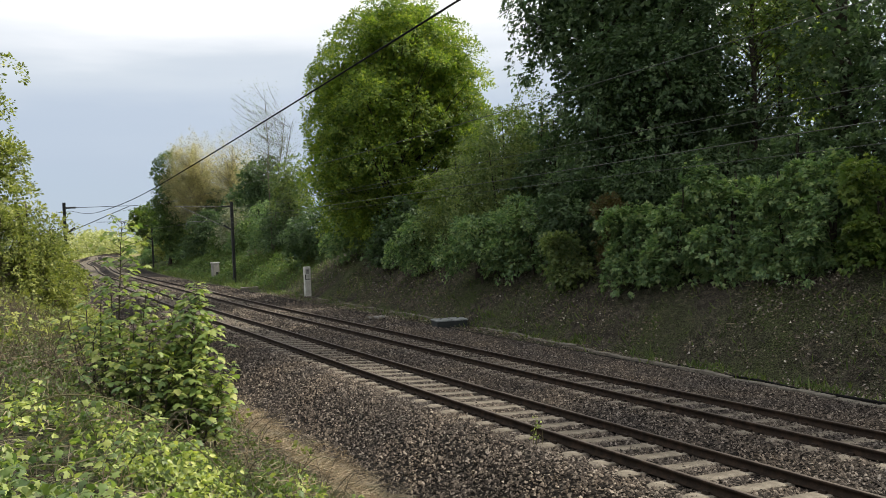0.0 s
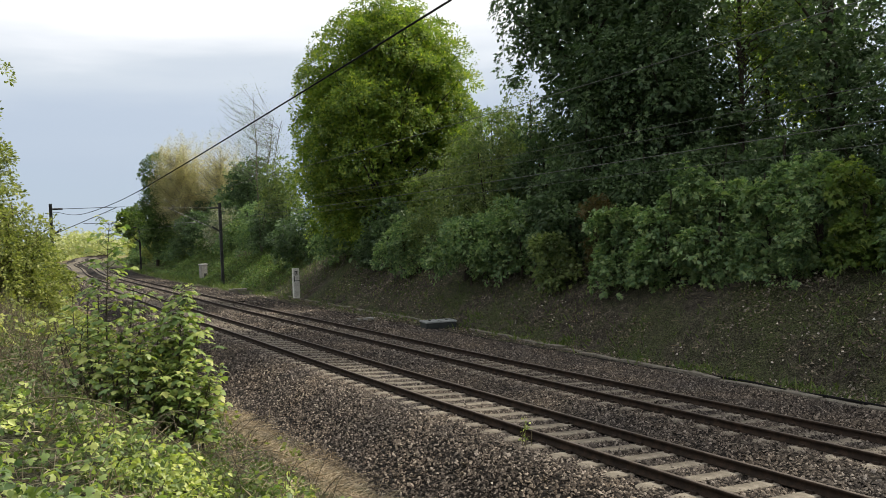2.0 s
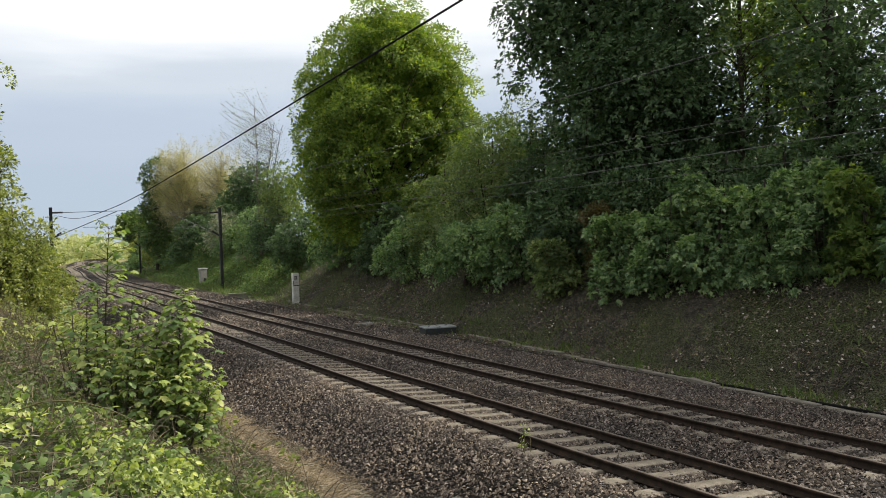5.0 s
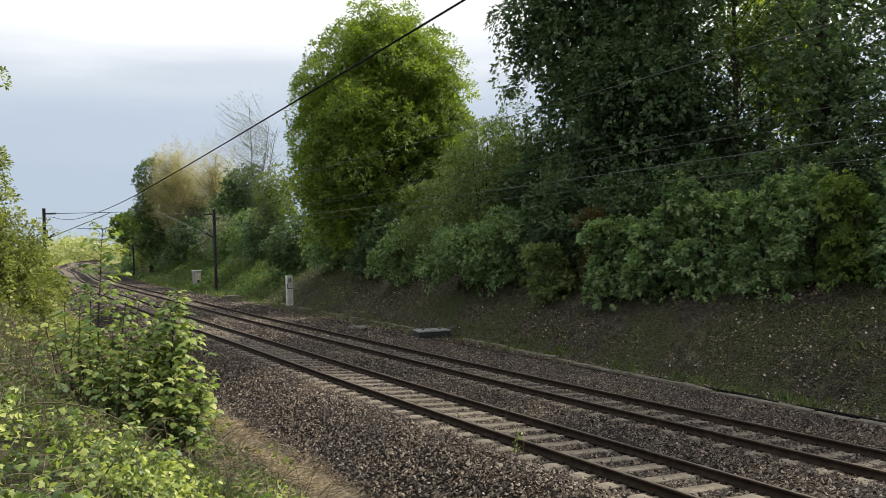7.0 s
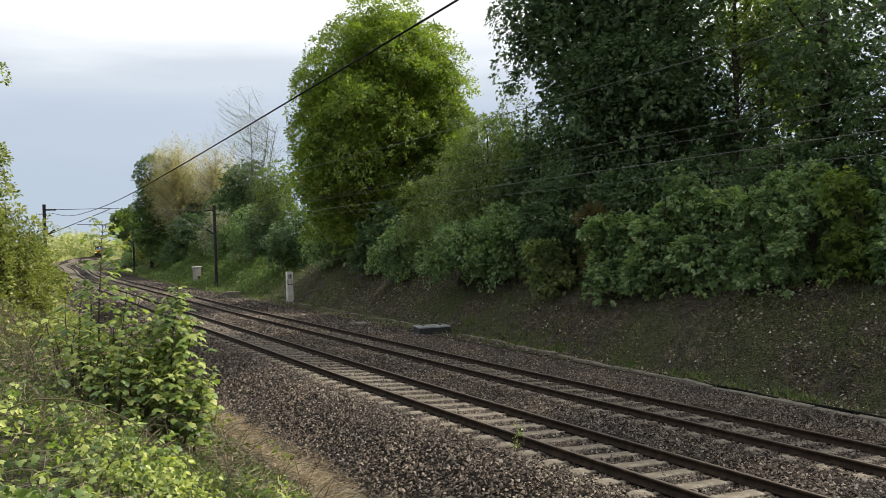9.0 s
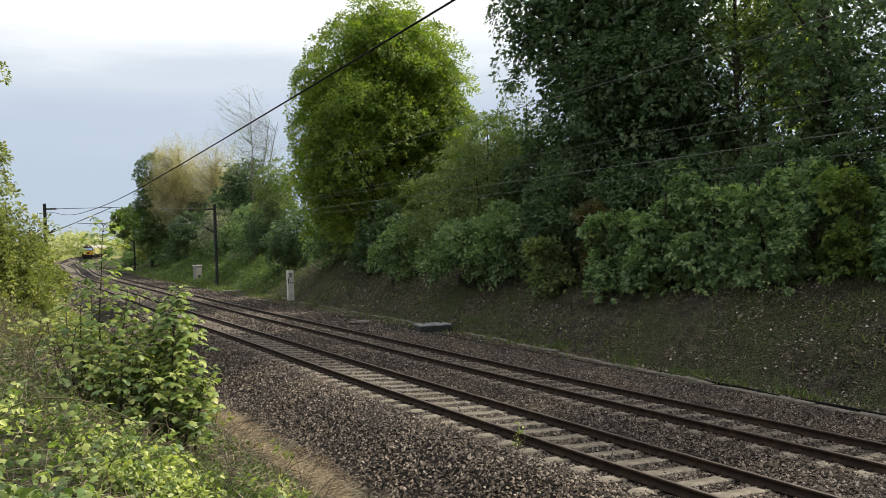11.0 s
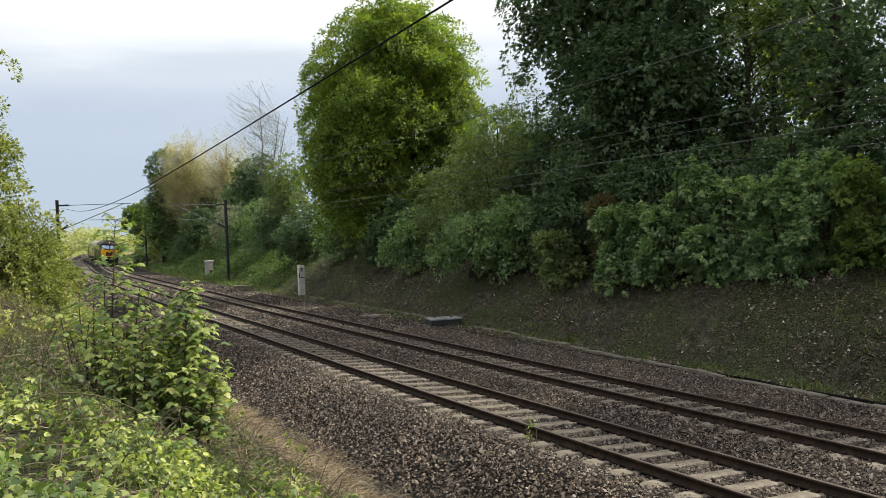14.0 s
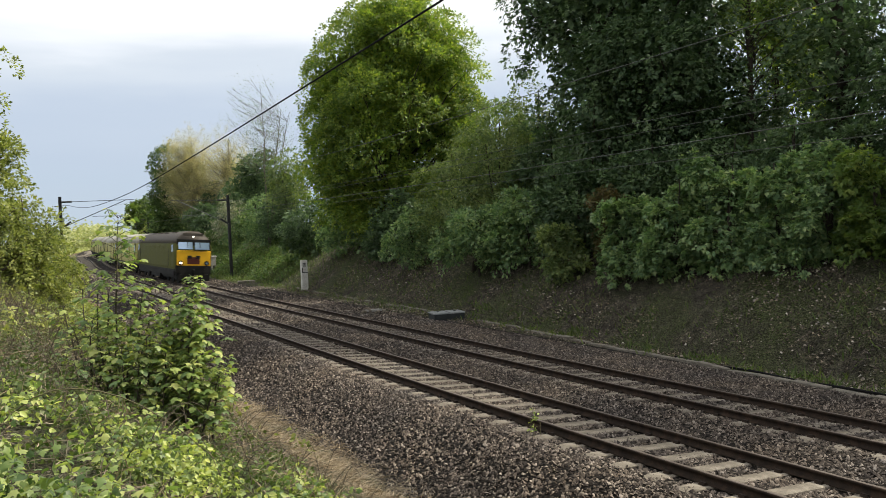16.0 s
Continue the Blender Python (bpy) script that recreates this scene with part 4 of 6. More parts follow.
def big_trees():
    # the tall rounded tree on the bank
    x, y = -2.9, 52.0
    tree("sycamore_tree", "tall rounded sycamore in fresh, sunlit leaf on top of the bank", x, y,
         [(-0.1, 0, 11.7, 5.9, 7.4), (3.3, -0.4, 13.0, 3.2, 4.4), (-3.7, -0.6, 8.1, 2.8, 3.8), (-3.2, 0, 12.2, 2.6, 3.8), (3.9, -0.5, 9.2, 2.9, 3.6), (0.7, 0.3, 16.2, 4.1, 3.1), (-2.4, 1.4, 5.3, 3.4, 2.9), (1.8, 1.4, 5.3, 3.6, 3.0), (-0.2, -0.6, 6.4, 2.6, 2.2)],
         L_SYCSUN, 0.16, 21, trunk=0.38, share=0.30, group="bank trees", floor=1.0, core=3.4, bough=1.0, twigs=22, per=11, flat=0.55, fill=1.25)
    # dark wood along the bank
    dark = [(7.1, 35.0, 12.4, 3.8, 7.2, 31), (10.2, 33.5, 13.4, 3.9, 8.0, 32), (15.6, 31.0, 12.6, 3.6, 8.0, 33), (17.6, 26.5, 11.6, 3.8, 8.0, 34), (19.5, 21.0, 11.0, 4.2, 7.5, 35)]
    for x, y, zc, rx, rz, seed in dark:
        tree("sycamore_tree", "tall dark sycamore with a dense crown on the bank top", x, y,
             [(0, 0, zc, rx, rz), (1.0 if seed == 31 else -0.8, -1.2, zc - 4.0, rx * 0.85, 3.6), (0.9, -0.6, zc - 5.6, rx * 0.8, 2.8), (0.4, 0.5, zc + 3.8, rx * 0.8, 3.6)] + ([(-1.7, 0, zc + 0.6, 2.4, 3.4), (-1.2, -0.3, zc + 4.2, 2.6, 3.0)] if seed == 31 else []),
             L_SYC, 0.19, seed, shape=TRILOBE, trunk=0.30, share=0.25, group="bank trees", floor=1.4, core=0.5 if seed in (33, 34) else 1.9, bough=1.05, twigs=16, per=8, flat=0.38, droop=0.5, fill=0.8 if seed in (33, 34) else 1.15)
    tree("ash_tree", "slender grey-trunked ash with thin foliage in the wood", 12.2, 31.5, [(0.3, 0, 16.5, 2.8, 4.0), (0.6, 0.4, 12.0, 2.4, 2.8), (1.4, 1.0, 9.8, 2.0, 1.6)], L_LIME, 0.15, 38, 0.95, 36, clump=0.6, trunk=0.11, share=0.5, group="bank trees", shell=0.3, core=0.2)
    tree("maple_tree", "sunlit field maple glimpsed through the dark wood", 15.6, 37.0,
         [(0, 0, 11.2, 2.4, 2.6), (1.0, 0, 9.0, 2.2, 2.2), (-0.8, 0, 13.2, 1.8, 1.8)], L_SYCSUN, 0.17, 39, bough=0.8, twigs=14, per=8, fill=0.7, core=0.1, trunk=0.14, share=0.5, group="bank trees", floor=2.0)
    first = tree("ash_tree", "slender ash added on the ridge behind the dark wood", 10.5, 43.0,
                 [(0, 0, 13.0, 3.6, 6.0), (0.5, 0, 9.5, 3.4, 4.0)], L_SYC, 0.30, 36, 1.75, 48, clump=1.15, trunk=0.26, share=0.25, group="ridge trees", floor=2.0)
    # Most copies stand out of view, added to shade the track and close the wood.
    for k, (x, y, turn) in enumerate(((19.5, 41.0, 70), (23.5, 34.0, 150), (25.0, 27.0, 220), (25.0, 15.0, 30))):
        copy_thing(first, pose(x, y, base_z(x, y) - 0.05, 0, 0, turn))
    # pale twiggy trees, far along the bank
    tree("poplar_tree", "ochre catkin-covered poplar far along the bank", -34.8, 115.0,
         [(0, 0, 13.0, 4.6, 6.4), (-1.6, 0, 10.8, 3.2, 5.8), (1.9, 0, 9.4, 4.0, 5.0)], L_CATKIN, 0.15, 41, 0.92, 52, clump=0.42, trunk=0.22, share=0.5, group="far bank trees", bark=M_TWIG, shell=0.15, core=0.1, rise=1.3)
    tree("poplar_tree", "ochre catkin-covered poplar far along the bank", -28.6, 112.0,
         [(0, 0, 12.6, 4.3, 6.2), (1.2, 0, 10.1, 3.8, 5.2)], L_CATKIN, 0.15, 42, 0.92, 32, clump=0.42, trunk=0.22, share=0.55, group="far bank trees", bark=M_TWIG, shell=0.15, core=0, rise=1.3)
    tree("alder_tree", "dark green alder beside the ochre poplars", -39.6, 117.0,
         [(0.4, 0, 12.6, 2.2, 4.6), (0, 0, 8.6, 2.7, 5.2), (0.8, -0.5, 6.0, 2.8, 4.0)], L_ALDER, 0.24, 43, trunk=0.22, group="far bank trees", core=1.4, bough=0.9, twigs=20, per=8, floor=0.0)
    tree("maple_tree", "distant green maple beyond the curve", -63.0, 172.0, [(0, 0, 9.0, 3.0, 3.4), (1.0, 0, 7.0, 3.2, 3.0), (-1.2, 0, 7.5, 2.6, 2.6)], L_LIME, 0.42, 44, group="far bank trees", bough=1.1, twigs=16, per=7)
    tree("birch_tree", "slender birch with mostly bare pale twigs", -16.0, 76.0,
         [(-0.8, 0, 14.3, 3.3, 4.8), (1.1, 0, 11.8, 2.8, 4.3)], L_WILLOW, 0.10, 45, 0.80, 6, clump=0.5, trunk=0.10, share=0.30, stems=3, group="far bank trees", bark=M_BIRCH, shell=0.1, core=0, rise=0.8)
    # near side: tall lit tree at the edge of the view
    tree("lime_tree", "sunlit yellow-green lime tree on the near bank", -15.4, 25.5,
         [(0, 0, 8.6, 2.0, 3.2), (0.5, 0, 5.4, 2.0, 2.6), (-1.5, -0.5, 9.8, 2.2, 3.4), (0.2, 0.3, 7.0, 2.0, 2.4)], L_HEDGE, 0.115, 46, bough=0.55, twigs=18, per=8, flat=0.6, core=0.4, trunk=0.2, group="near bank trees")


big_trees()


def shrubs():
    """Undergrowth on both banks, from the farthest to the nearest."""
    rows = [
        # label, bearing, distance, crown middle, half width, half height, leaf, leaf size
        ("dense green hawthorn on the grassy bank", 462, 84, 318, 44, 46, L_SYC, 0.22),
        ("leafy hawthorn in front of the birch", 474, 80, 398, 36, 52, L_MAPLE, 0.18),
        ("pale leafy shrub under the birch", 520, 75, 330, 40, 60, L_WILLOW, 0.20),
        ("green hawthorn shrub on the bank", 505, 76, 402, 46, 58, L_SYC, 0.20),
        ("blossom-tinged hawthorn above the lineside cabinet", 415, 95, 400, 36, 38, L_BLOSSOM, 0.18),
        ("leafy shrub on the far bank", 372, 107, 415, 44, 44, L_SYC, 0.24),
        ("leafy shrub on the far bank", 318, 124, 425, 40, 46, L_HEDGE, 0.26),
        ("leafy shrub on the far bank", 296, 140, 428, 32, 42, L_SYC, 0.28),
        ("leafy shrub on the far bank", 276, 156, 432, 22, 30, L_HEDGE, 0.30),
        ("low bramble mound on the grassy bank", 330, 117, 452, 42, 26, L_MAPLE, 0.22),
        ("low bramble mound on the grassy bank", 284, 138, 452, 34, 24, L_MAPLE, 0.24),
        ("low bramble mound on the grassy bank", 424, 93, 432, 34, 24, L_MAPLE, 0.20),
        ("low bramble mound on the grassy bank", 372, 106, 444, 30, 24, L_WILLOW, 0.20),
        ("low bramble mound on the grassy bank", 350, 111, 446, 26, 20, L_ALDER, 0.20),
        ("low bramble mound on the grassy bank", 398, 100, 428, 30, 24, L_ALDER, 0.20),
        ("low bramble mound on the grassy bank", 452, 87, 446, 24, 18, L_ALDER, 0.18),
        ("leafy shrub above the lineside cabinet", 448, 88, 406, 34, 40, L_ALDER, 0.19),
        ("low bramble mound on the grassy bank", 492, 79, 448, 30, 26, L_ALDER, 0.18),
        ("low bramble mound on the grassy bank", 302, 132, 444, 24, 20, L_ALDER, 0.22),
        ("dark shrub under the tall sycamore", 560, 63, 415, 58, 62, L_SYC, 0.22),
        ("dark shrub under the tall sycamore", 640, 56, 405, 62, 66, L_MAPLE, 0.22),
        ("dark shrub under the tall sycamore", 718, 48, 412, 60, 62, L_SYC, 0.22),
        ("leafy bramble mound at the bank top", 735, 44, 430, 48, 46, L_MAPLE, 0.17),
        ("feathery willow shrub on the bank", 812, 43, 360, 72, 100, L_WILLOW, 0.13),
        ("leafy sunlit willow on the bank", 880, 40, 308, 80, 122, L_WILLOW, 0.13),
        ("leafy sunlit willow on the bank", 950, 39, 258, 62, 114, L_WILLOW, 0.13),
        ("dark thicket on the ridge behind the wood", 1080, 41, 300, 90, 90, L_SYC, 0.20),
        ("dark thicket on the ridge behind the wood", 1200, 39, 280, 100, 90, L_SYC, 0.20),
        ("dark thicket on the ridge behind the wood", 1330, 37, 275, 100, 80, L_SYC, 0.20),
        ("dark thicket on the ridge behind the wood", 1450, 35, 290, 90, 60, L_SYC, 0.20),
        ("dark shrub in front of the wood", 850, 37, 420, 76, 58, L_MAPLE, 0.17),
        ("dark shrub in front of the wood", 940, 35, 410, 76, 74, L_MAPLE, 0.17),
        ("dark shrub in front of the wood", 1030, 33, 370, 86, 90, L_SYC, 0.17),
        ("dark thicket between the willows and the wood", 985, 37.5, 300, 70, 120, L_SYC, 0.18),
        ("leafy thicket between the willows and the wood", 905, 45, 285, 84, 108, L_LIME, 0.16),
        ("dense green hawthorn on the far bank top", 440, 101, 375, 48, 50, L_SYC, 0.24),
        ("dense green hawthorn on the far bank top", 490, 93, 365, 48, 60, L_SYC, 0.24),
        ("dense green hawthorn on the far bank top", 395, 114, 385, 48, 50, L_SYC, 0.26),
        ("dense green hawthorn on the far bank top", 345, 128, 400, 46, 44, L_WILLOW, 0.28),
        ("dark shrub in front of the wood", 1150, 31, 330, 92, 84, L_SYC, 0.17),
        ("dark shrub in front of the wood", 1280, 29.5, 320, 96, 90, L_SYC, 0.17),
        ("dark shrub in front of the wood", 1410, 28, 310, 96, 90, L_SYC, 0.17),
        ("dark shrub in front of the wood", 1540, 27, 300, 96, 90, L_SYC, 0.17),
    ]
    for k, (label, px, dist, py, w, h, leaf, size) in enumerate(rows):
        rx, rz = w * dist / 1433, h * dist / 1433
        x, zc = spot(px, dist, 441 - py), Z(py, px, dist)
        lo = base_z(x, dist)
        tree("shrub", label, x, dist, [(0, 0, zc, rx, rz), (rx * 0.4, -rx * 0.3, zc - rz * 0.4, rx * 0.75, rz * 0.7), (-rx * 0.45, 0, zc - rz * 0.35, rx * 0.75, rz * 0.75)],
             leaf, size * (0.85 if dist < 50 else 0.95), 100 + k, trunk=0.07, share=0.2, stems=3, group="bank shrubs", category="shrub", floor=0.1, core=1.2 if dist < 50 else 1.6, bough=0.58 if dist < 50 else 0.85, twigs=16 if dist < 50 else 13, per=8, flat=0.55, fill=0.95)
    front = [
        ("bright young maple shrub alone on the bare bank", 1006, 31.3, 464, 42, 52, L_WILLOW, 0.18),
        ("broad-leaved maple shrub at the wood's edge", 1120, 28.4, 448, 54, 80, L_MAPLE, 0.20),
        ("broad-leaved maple shrub at the wood's edge", 1200, 27.0, 428, 66, 92, L_MAPLE, 0.20),
        ("broad-leaved maple shrub at the wood's edge", 1290, 25.5, 412, 72, 100, L_MAPLE, 0.20),
        ("broad-leaved maple shrub at the wood's edge", 1385, 24.4, 408, 76, 98, L_MAPLE, 0.20),
        ("broad-leaved maple shrub at the wood's edge", 1475, 23.0, 398, 74, 104, L_MAPLE, 0.20),
        ("bright broad-leaved shrub overhanging the bare bank", 1562, 21.8, 402, 70, 104, L_LIME, 0.20),
        ("broad-leaved maple shrub at the wood's edge", 1660, 20.6, 390, 80, 110, L_MAPLE, 0.20),
        ("copper-tinged shrub between the maples", 1092, 29.5, 415, 34, 66, L_BROWN, 0.13),
        ("low leafy bramble at the foot of the maples", 1420, 23.2, 486, 74, 26, L_MAPLE, 0.13),
    ]
    lead = np.random.default_rng(29)
    for k, (label, px, dist, py, w, h, leaf, size) in enumerate(front):
        rx, rz = w * dist / 1433, h * dist / 1433
        x, zc = spot(px, dist, 441 - py), Z(py, px, dist)
        tree("shrub", label, x, dist, [(0, 0, zc, rx, rz), (rx * 0.5, -rx * 0.35, zc - rz * 0.35, rx * 0.65, rz * 0.6), (-rx * 0.5, -rx * 0.2, zc - rz * 0.3, rx * 0.6, rz * 0.6)] + [(rx * a, 0, zc + rz * b, rx * 0.26, rz * 0.34) for a, b in lead.uniform((-0.7, 0.55), (0.7, 1.0), (3, 2))],
             leaf, size * 0.74, 140 + k, shape=TRILOBE, bough=0.46, twigs=13, per=8, flat=0.38, droop=0.45, fill=1.0, trunk=0.06, share=0.3, stems=3, group="bank shrubs", category="shrub", floor=0.1)
    near = [
        ("sunlit hawthorn bush on the near bank", 52, 23.5, 425, 66, 92, L_HEDGE, 0.085),
        ("sunlit hawthorn bush on the near bank", -20, 22.5, 450, 90, 110, L_HEDGE, 0.085),
        ("sunlit hawthorn bush on the near bank", 84, 25, 486, 62, 72, L_HEDGE, 0.09),
        ("tangled leafy bush at the foot of the near bank", 118, 32, 500, 38, 52, L_HEDGE, 0.10),
        ("leafy bush along the near fence line", 92, 44, 440, 26, 40, L_LIME, 0.12),
    ]
    for k, (label, px, dist, py, w, h, leaf, size) in enumerate(near):
        rx, rz = w * dist / 1433, h * dist / 1433
        x, zc = spot(px, dist, 441 - py), Z(py, px, dist)
        tree("bush", label, x, dist, [(0, 0, zc, rx, rz), (rx * 0.4, -rx * 0.3, zc - rz * 0.3, rx * 0.7, rz * 0.7), (-rx * 0.45, 0, zc - rz * 0.2, rx * 0.75, rz * 0.75)],
             leaf, size * 0.95, 170 + k, bough=0.36, twigs=15, per=7, flat=0.7, fill=1.0, trunk=0.06, share=0.6, stems=6, group="near bushes", category="bush", floor=0.05, core=0.5, bark=M_DEADWOOD)


shrubs()


def distant_wood():
    """Pale sunlit hedge and low trees behind the end of the line."""
    g = np.random.default_rng(77)
    C = []
    for k in range(60):
        px, dist = g.uniform(60, 300), g.uniform(285, 360)
        h = g.uniform(3.0, 7.0) + 5.0 * math.exp(-((px - 172) / 30) ** 2)
        n = 26
        C.append(np.column_stack([spot(px, dist) + g.normal(size=n) * 4.5, dist + g.normal(size=n) * 4, -0.5 + 1.3 + h * g.random(n) ** 0.8]))
    for k in range(120):
        a, dist = g.uniform(-1.2, 1.2), g.uniform(520, 700)
        n = 14
        C.append(np.column_stack([math.sin(a) * dist + g.normal(size=n) * 12, math.cos(a) * dist + g.normal(size=n) * 8, 1 + g.uniform(5, 10) * g.random(n)]))
    C = np.concatenate(C)
    V, L, S = foliage(g, C, np.full(len(C), 2.0), 11, 0.95, LEAF4)
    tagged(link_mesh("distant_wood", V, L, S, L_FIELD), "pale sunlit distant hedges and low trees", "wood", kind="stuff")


distant_wood()


def meadow():
    g = np.random.default_rng(78)
    n = 9000
    d = g.uniform(225, 300, n)
    x = spot(g.uniform(40, 300, n), d)
    p = np.column_stack([x, d, np.full(n, 0.2)])
    s, o = to_line(x, d)
    keep = (o < -4.5) | (o > 8)
    p = p[keep]
    p[:, 2] = ground_z(s, o)[keep]
    V, L, S = leaf_arrays(p, np.column_stack([g.normal(size=(len(p), 2)) * 0.4, np.ones(len(p))]), unit(g, len(p)), g.uniform(0.6, 1.6, len(p)), LEAF4)
    tagged(link_mesh("meadow_grass", V, L, S, L_FIELD), "tall pale sunlit meadow grass beyond the curve", "grass", kind="stuff")


meadow()


# ---- near bank: sapling, nettles, dry stalks ----
def sapling_clump():
    """Young sycamores with paired, long-stalked lobed leaves. Rows: place, lean, height, where the leaves begin, reach of the leaves, nodes."""
    g = np.random.default_rng(55)
    stems = [
        (-4.25, 10.4, 0.14, 2.40, 0.12, 0.28, 27), (-4.38, 10.6, 0.05, 1.66, 0.25, 0.22, 7), (-3.90, 10.2, 0.17, 1.72, 0.25, 0.20, 9), (-4.08, 10.5, 0.41, 1.62, 0.35, 0.22, 8),
        (-4.76, 10.9, -0.08, 1.36, 0.25, 0.24, 7), (-4.60, 10.7, 0.07, 1.40, 0.25, 0.24, 7), (-4.95, 11.0, -0.17, 1.08, 0.3, 0.24, 6), (-4.03, 10.1, 0.13, 1.19, 0.2, 0.24, 7),
        (-3.24, 10.0, 0.14, 1.98, 0.10, 0.20, 27), (-3.30, 10.1, 0.12, 1.80, 0.12, 0.20, 20), (-3.38, 10.1, 0.03, 1.58, 0.12, 0.22, 15), (-3.11, 9.9, 0.18, 1.56, 0.10, 0.22, 15), (-2.98, 9.7, 0.28, 0.90, 0.1, 0.24, 10),
        (-3.48, 10.0, -0.01, 1.32, 0.12, 0.24, 11), (-3.61, 9.8, 0.02, 1.06, 0.1, 0.26, 10), (-3.15, 9.6, 0.15, 1.02, 0.1, 0.25, 11), (-4.21, 10.1, -0.10, 0.90, 0.1, 0.28, 9),
        (-3.88, 9.8, -0.10, 0.80, 0.1, 0.28, 9), (-4.66, 10.5, -0.11, 0.82, 0.1, 0.28, 8), (-3.41, 9.6, 0.17, 0.80, 0.1, 0.28, 9), (-3.64, 9.6, 0.0, 0.70, 0.1, 0.28, 8),
        (-2.92, 9.9, 0.09, 1.08, 0.1, 0.22, 10), (-4.19, 9.8, -0.05, 0.52, 0.1, 0.26, 6), (-4.45, 10.2, 0.10, 1.00, 0.1, 0.28, 8), (-3.75, 10.1, 0.05, 1.25, 0.15, 0.25, 9)]
    for x, y, lx, h, start, reach, nodes in stems:
        z0 = base_z(x, y)
        root = thing("maple_sapling", Matrix.Translation((x, y, z0 - 0.05)), "young sycamore sapling with large lobed yellow-green leaves" if h > 1.4 else "low sycamore shoot with large lobed leaves on the near bank", "sapling", "sapling clump")
        t = np.linspace(0, 1, 9)
        main = np.column_stack([lx * t ** 1.3 + np.cumsum(g.normal(size=9)) * 0.010, np.cumsum(g.normal(size=9)) * 0.012, h * t])
        paths = [(main, 0.013 * (1.1 - t) + 0.003)]
        P, A, N, Q = [], [], [], []
        turn = g.uniform(0, 3.14)
        for k in range(nodes):
            f = start + (1 - start) * (k + 0.8) / nodes
            b = np.array([np.interp(f, t, main[:, j]) for j in range(3)])
            turn += 1.57 + g.normal() * 0.25
            young = smooth01(0.8, 1.02, f) * (0.45 if h > 2.2 else 1.0)
            for w in range(2 if nodes < 9 else 3):
                a = turn + w * (3.1416 if nodes < 9 else 2.1) + g.normal() * 0.3
                ln = reach * g.uniform(0.55, 1.25) * (1 - 0.62 * young)
                e = b + np.array([math.cos(a) * ln, math.sin(a) * ln, ln * g.uniform(0.15, 0.55)])
                paths.append((np.array([b, (b + e) / 2 + [0, 0, 0.02], e]), np.array([0.004, 0.003, 0.002])))
                for q in range(4 if nodes > 8 else 3):
                    v = a + (q - 1) * 0.9 + g.normal() * 0.25
                    c = b + (e - b) * (1.0 if q == 1 else g.uniform(0.55, 1.0)) + np.array([math.cos(v), math.sin(v), 0.1]) * (0.035 if q != 1 else 0.01) + g.normal(size=3) * 0.012
                    P.append(c)
                    A.append([math.cos(v), math.sin(v), g.uniform(-0.75, -0.05)])
                    N.append([math.cos(v) * 0.35 + g.normal() * 0.25, math.sin(v) * 0.35 + g.normal() * 0.25, 1.0])
                    Q.append(g.uniform(0.070, 0.126) * (1 - 0.45 * young) * (0.88 if h > 2.2 else 1.0))
        V, L, S = tube_arrays(paths, 5)
        link_mesh("stem", V, L, S, M_SHOOT, root, smooth=True)
        V, L, S = leaf_arrays(np.array(P), np.array(A), np.array(N), np.array(Q), LOBED)
        tagged(link_mesh("leaves", V, L, S, L_SAP, root), kind="stuff")


sapling_clump()


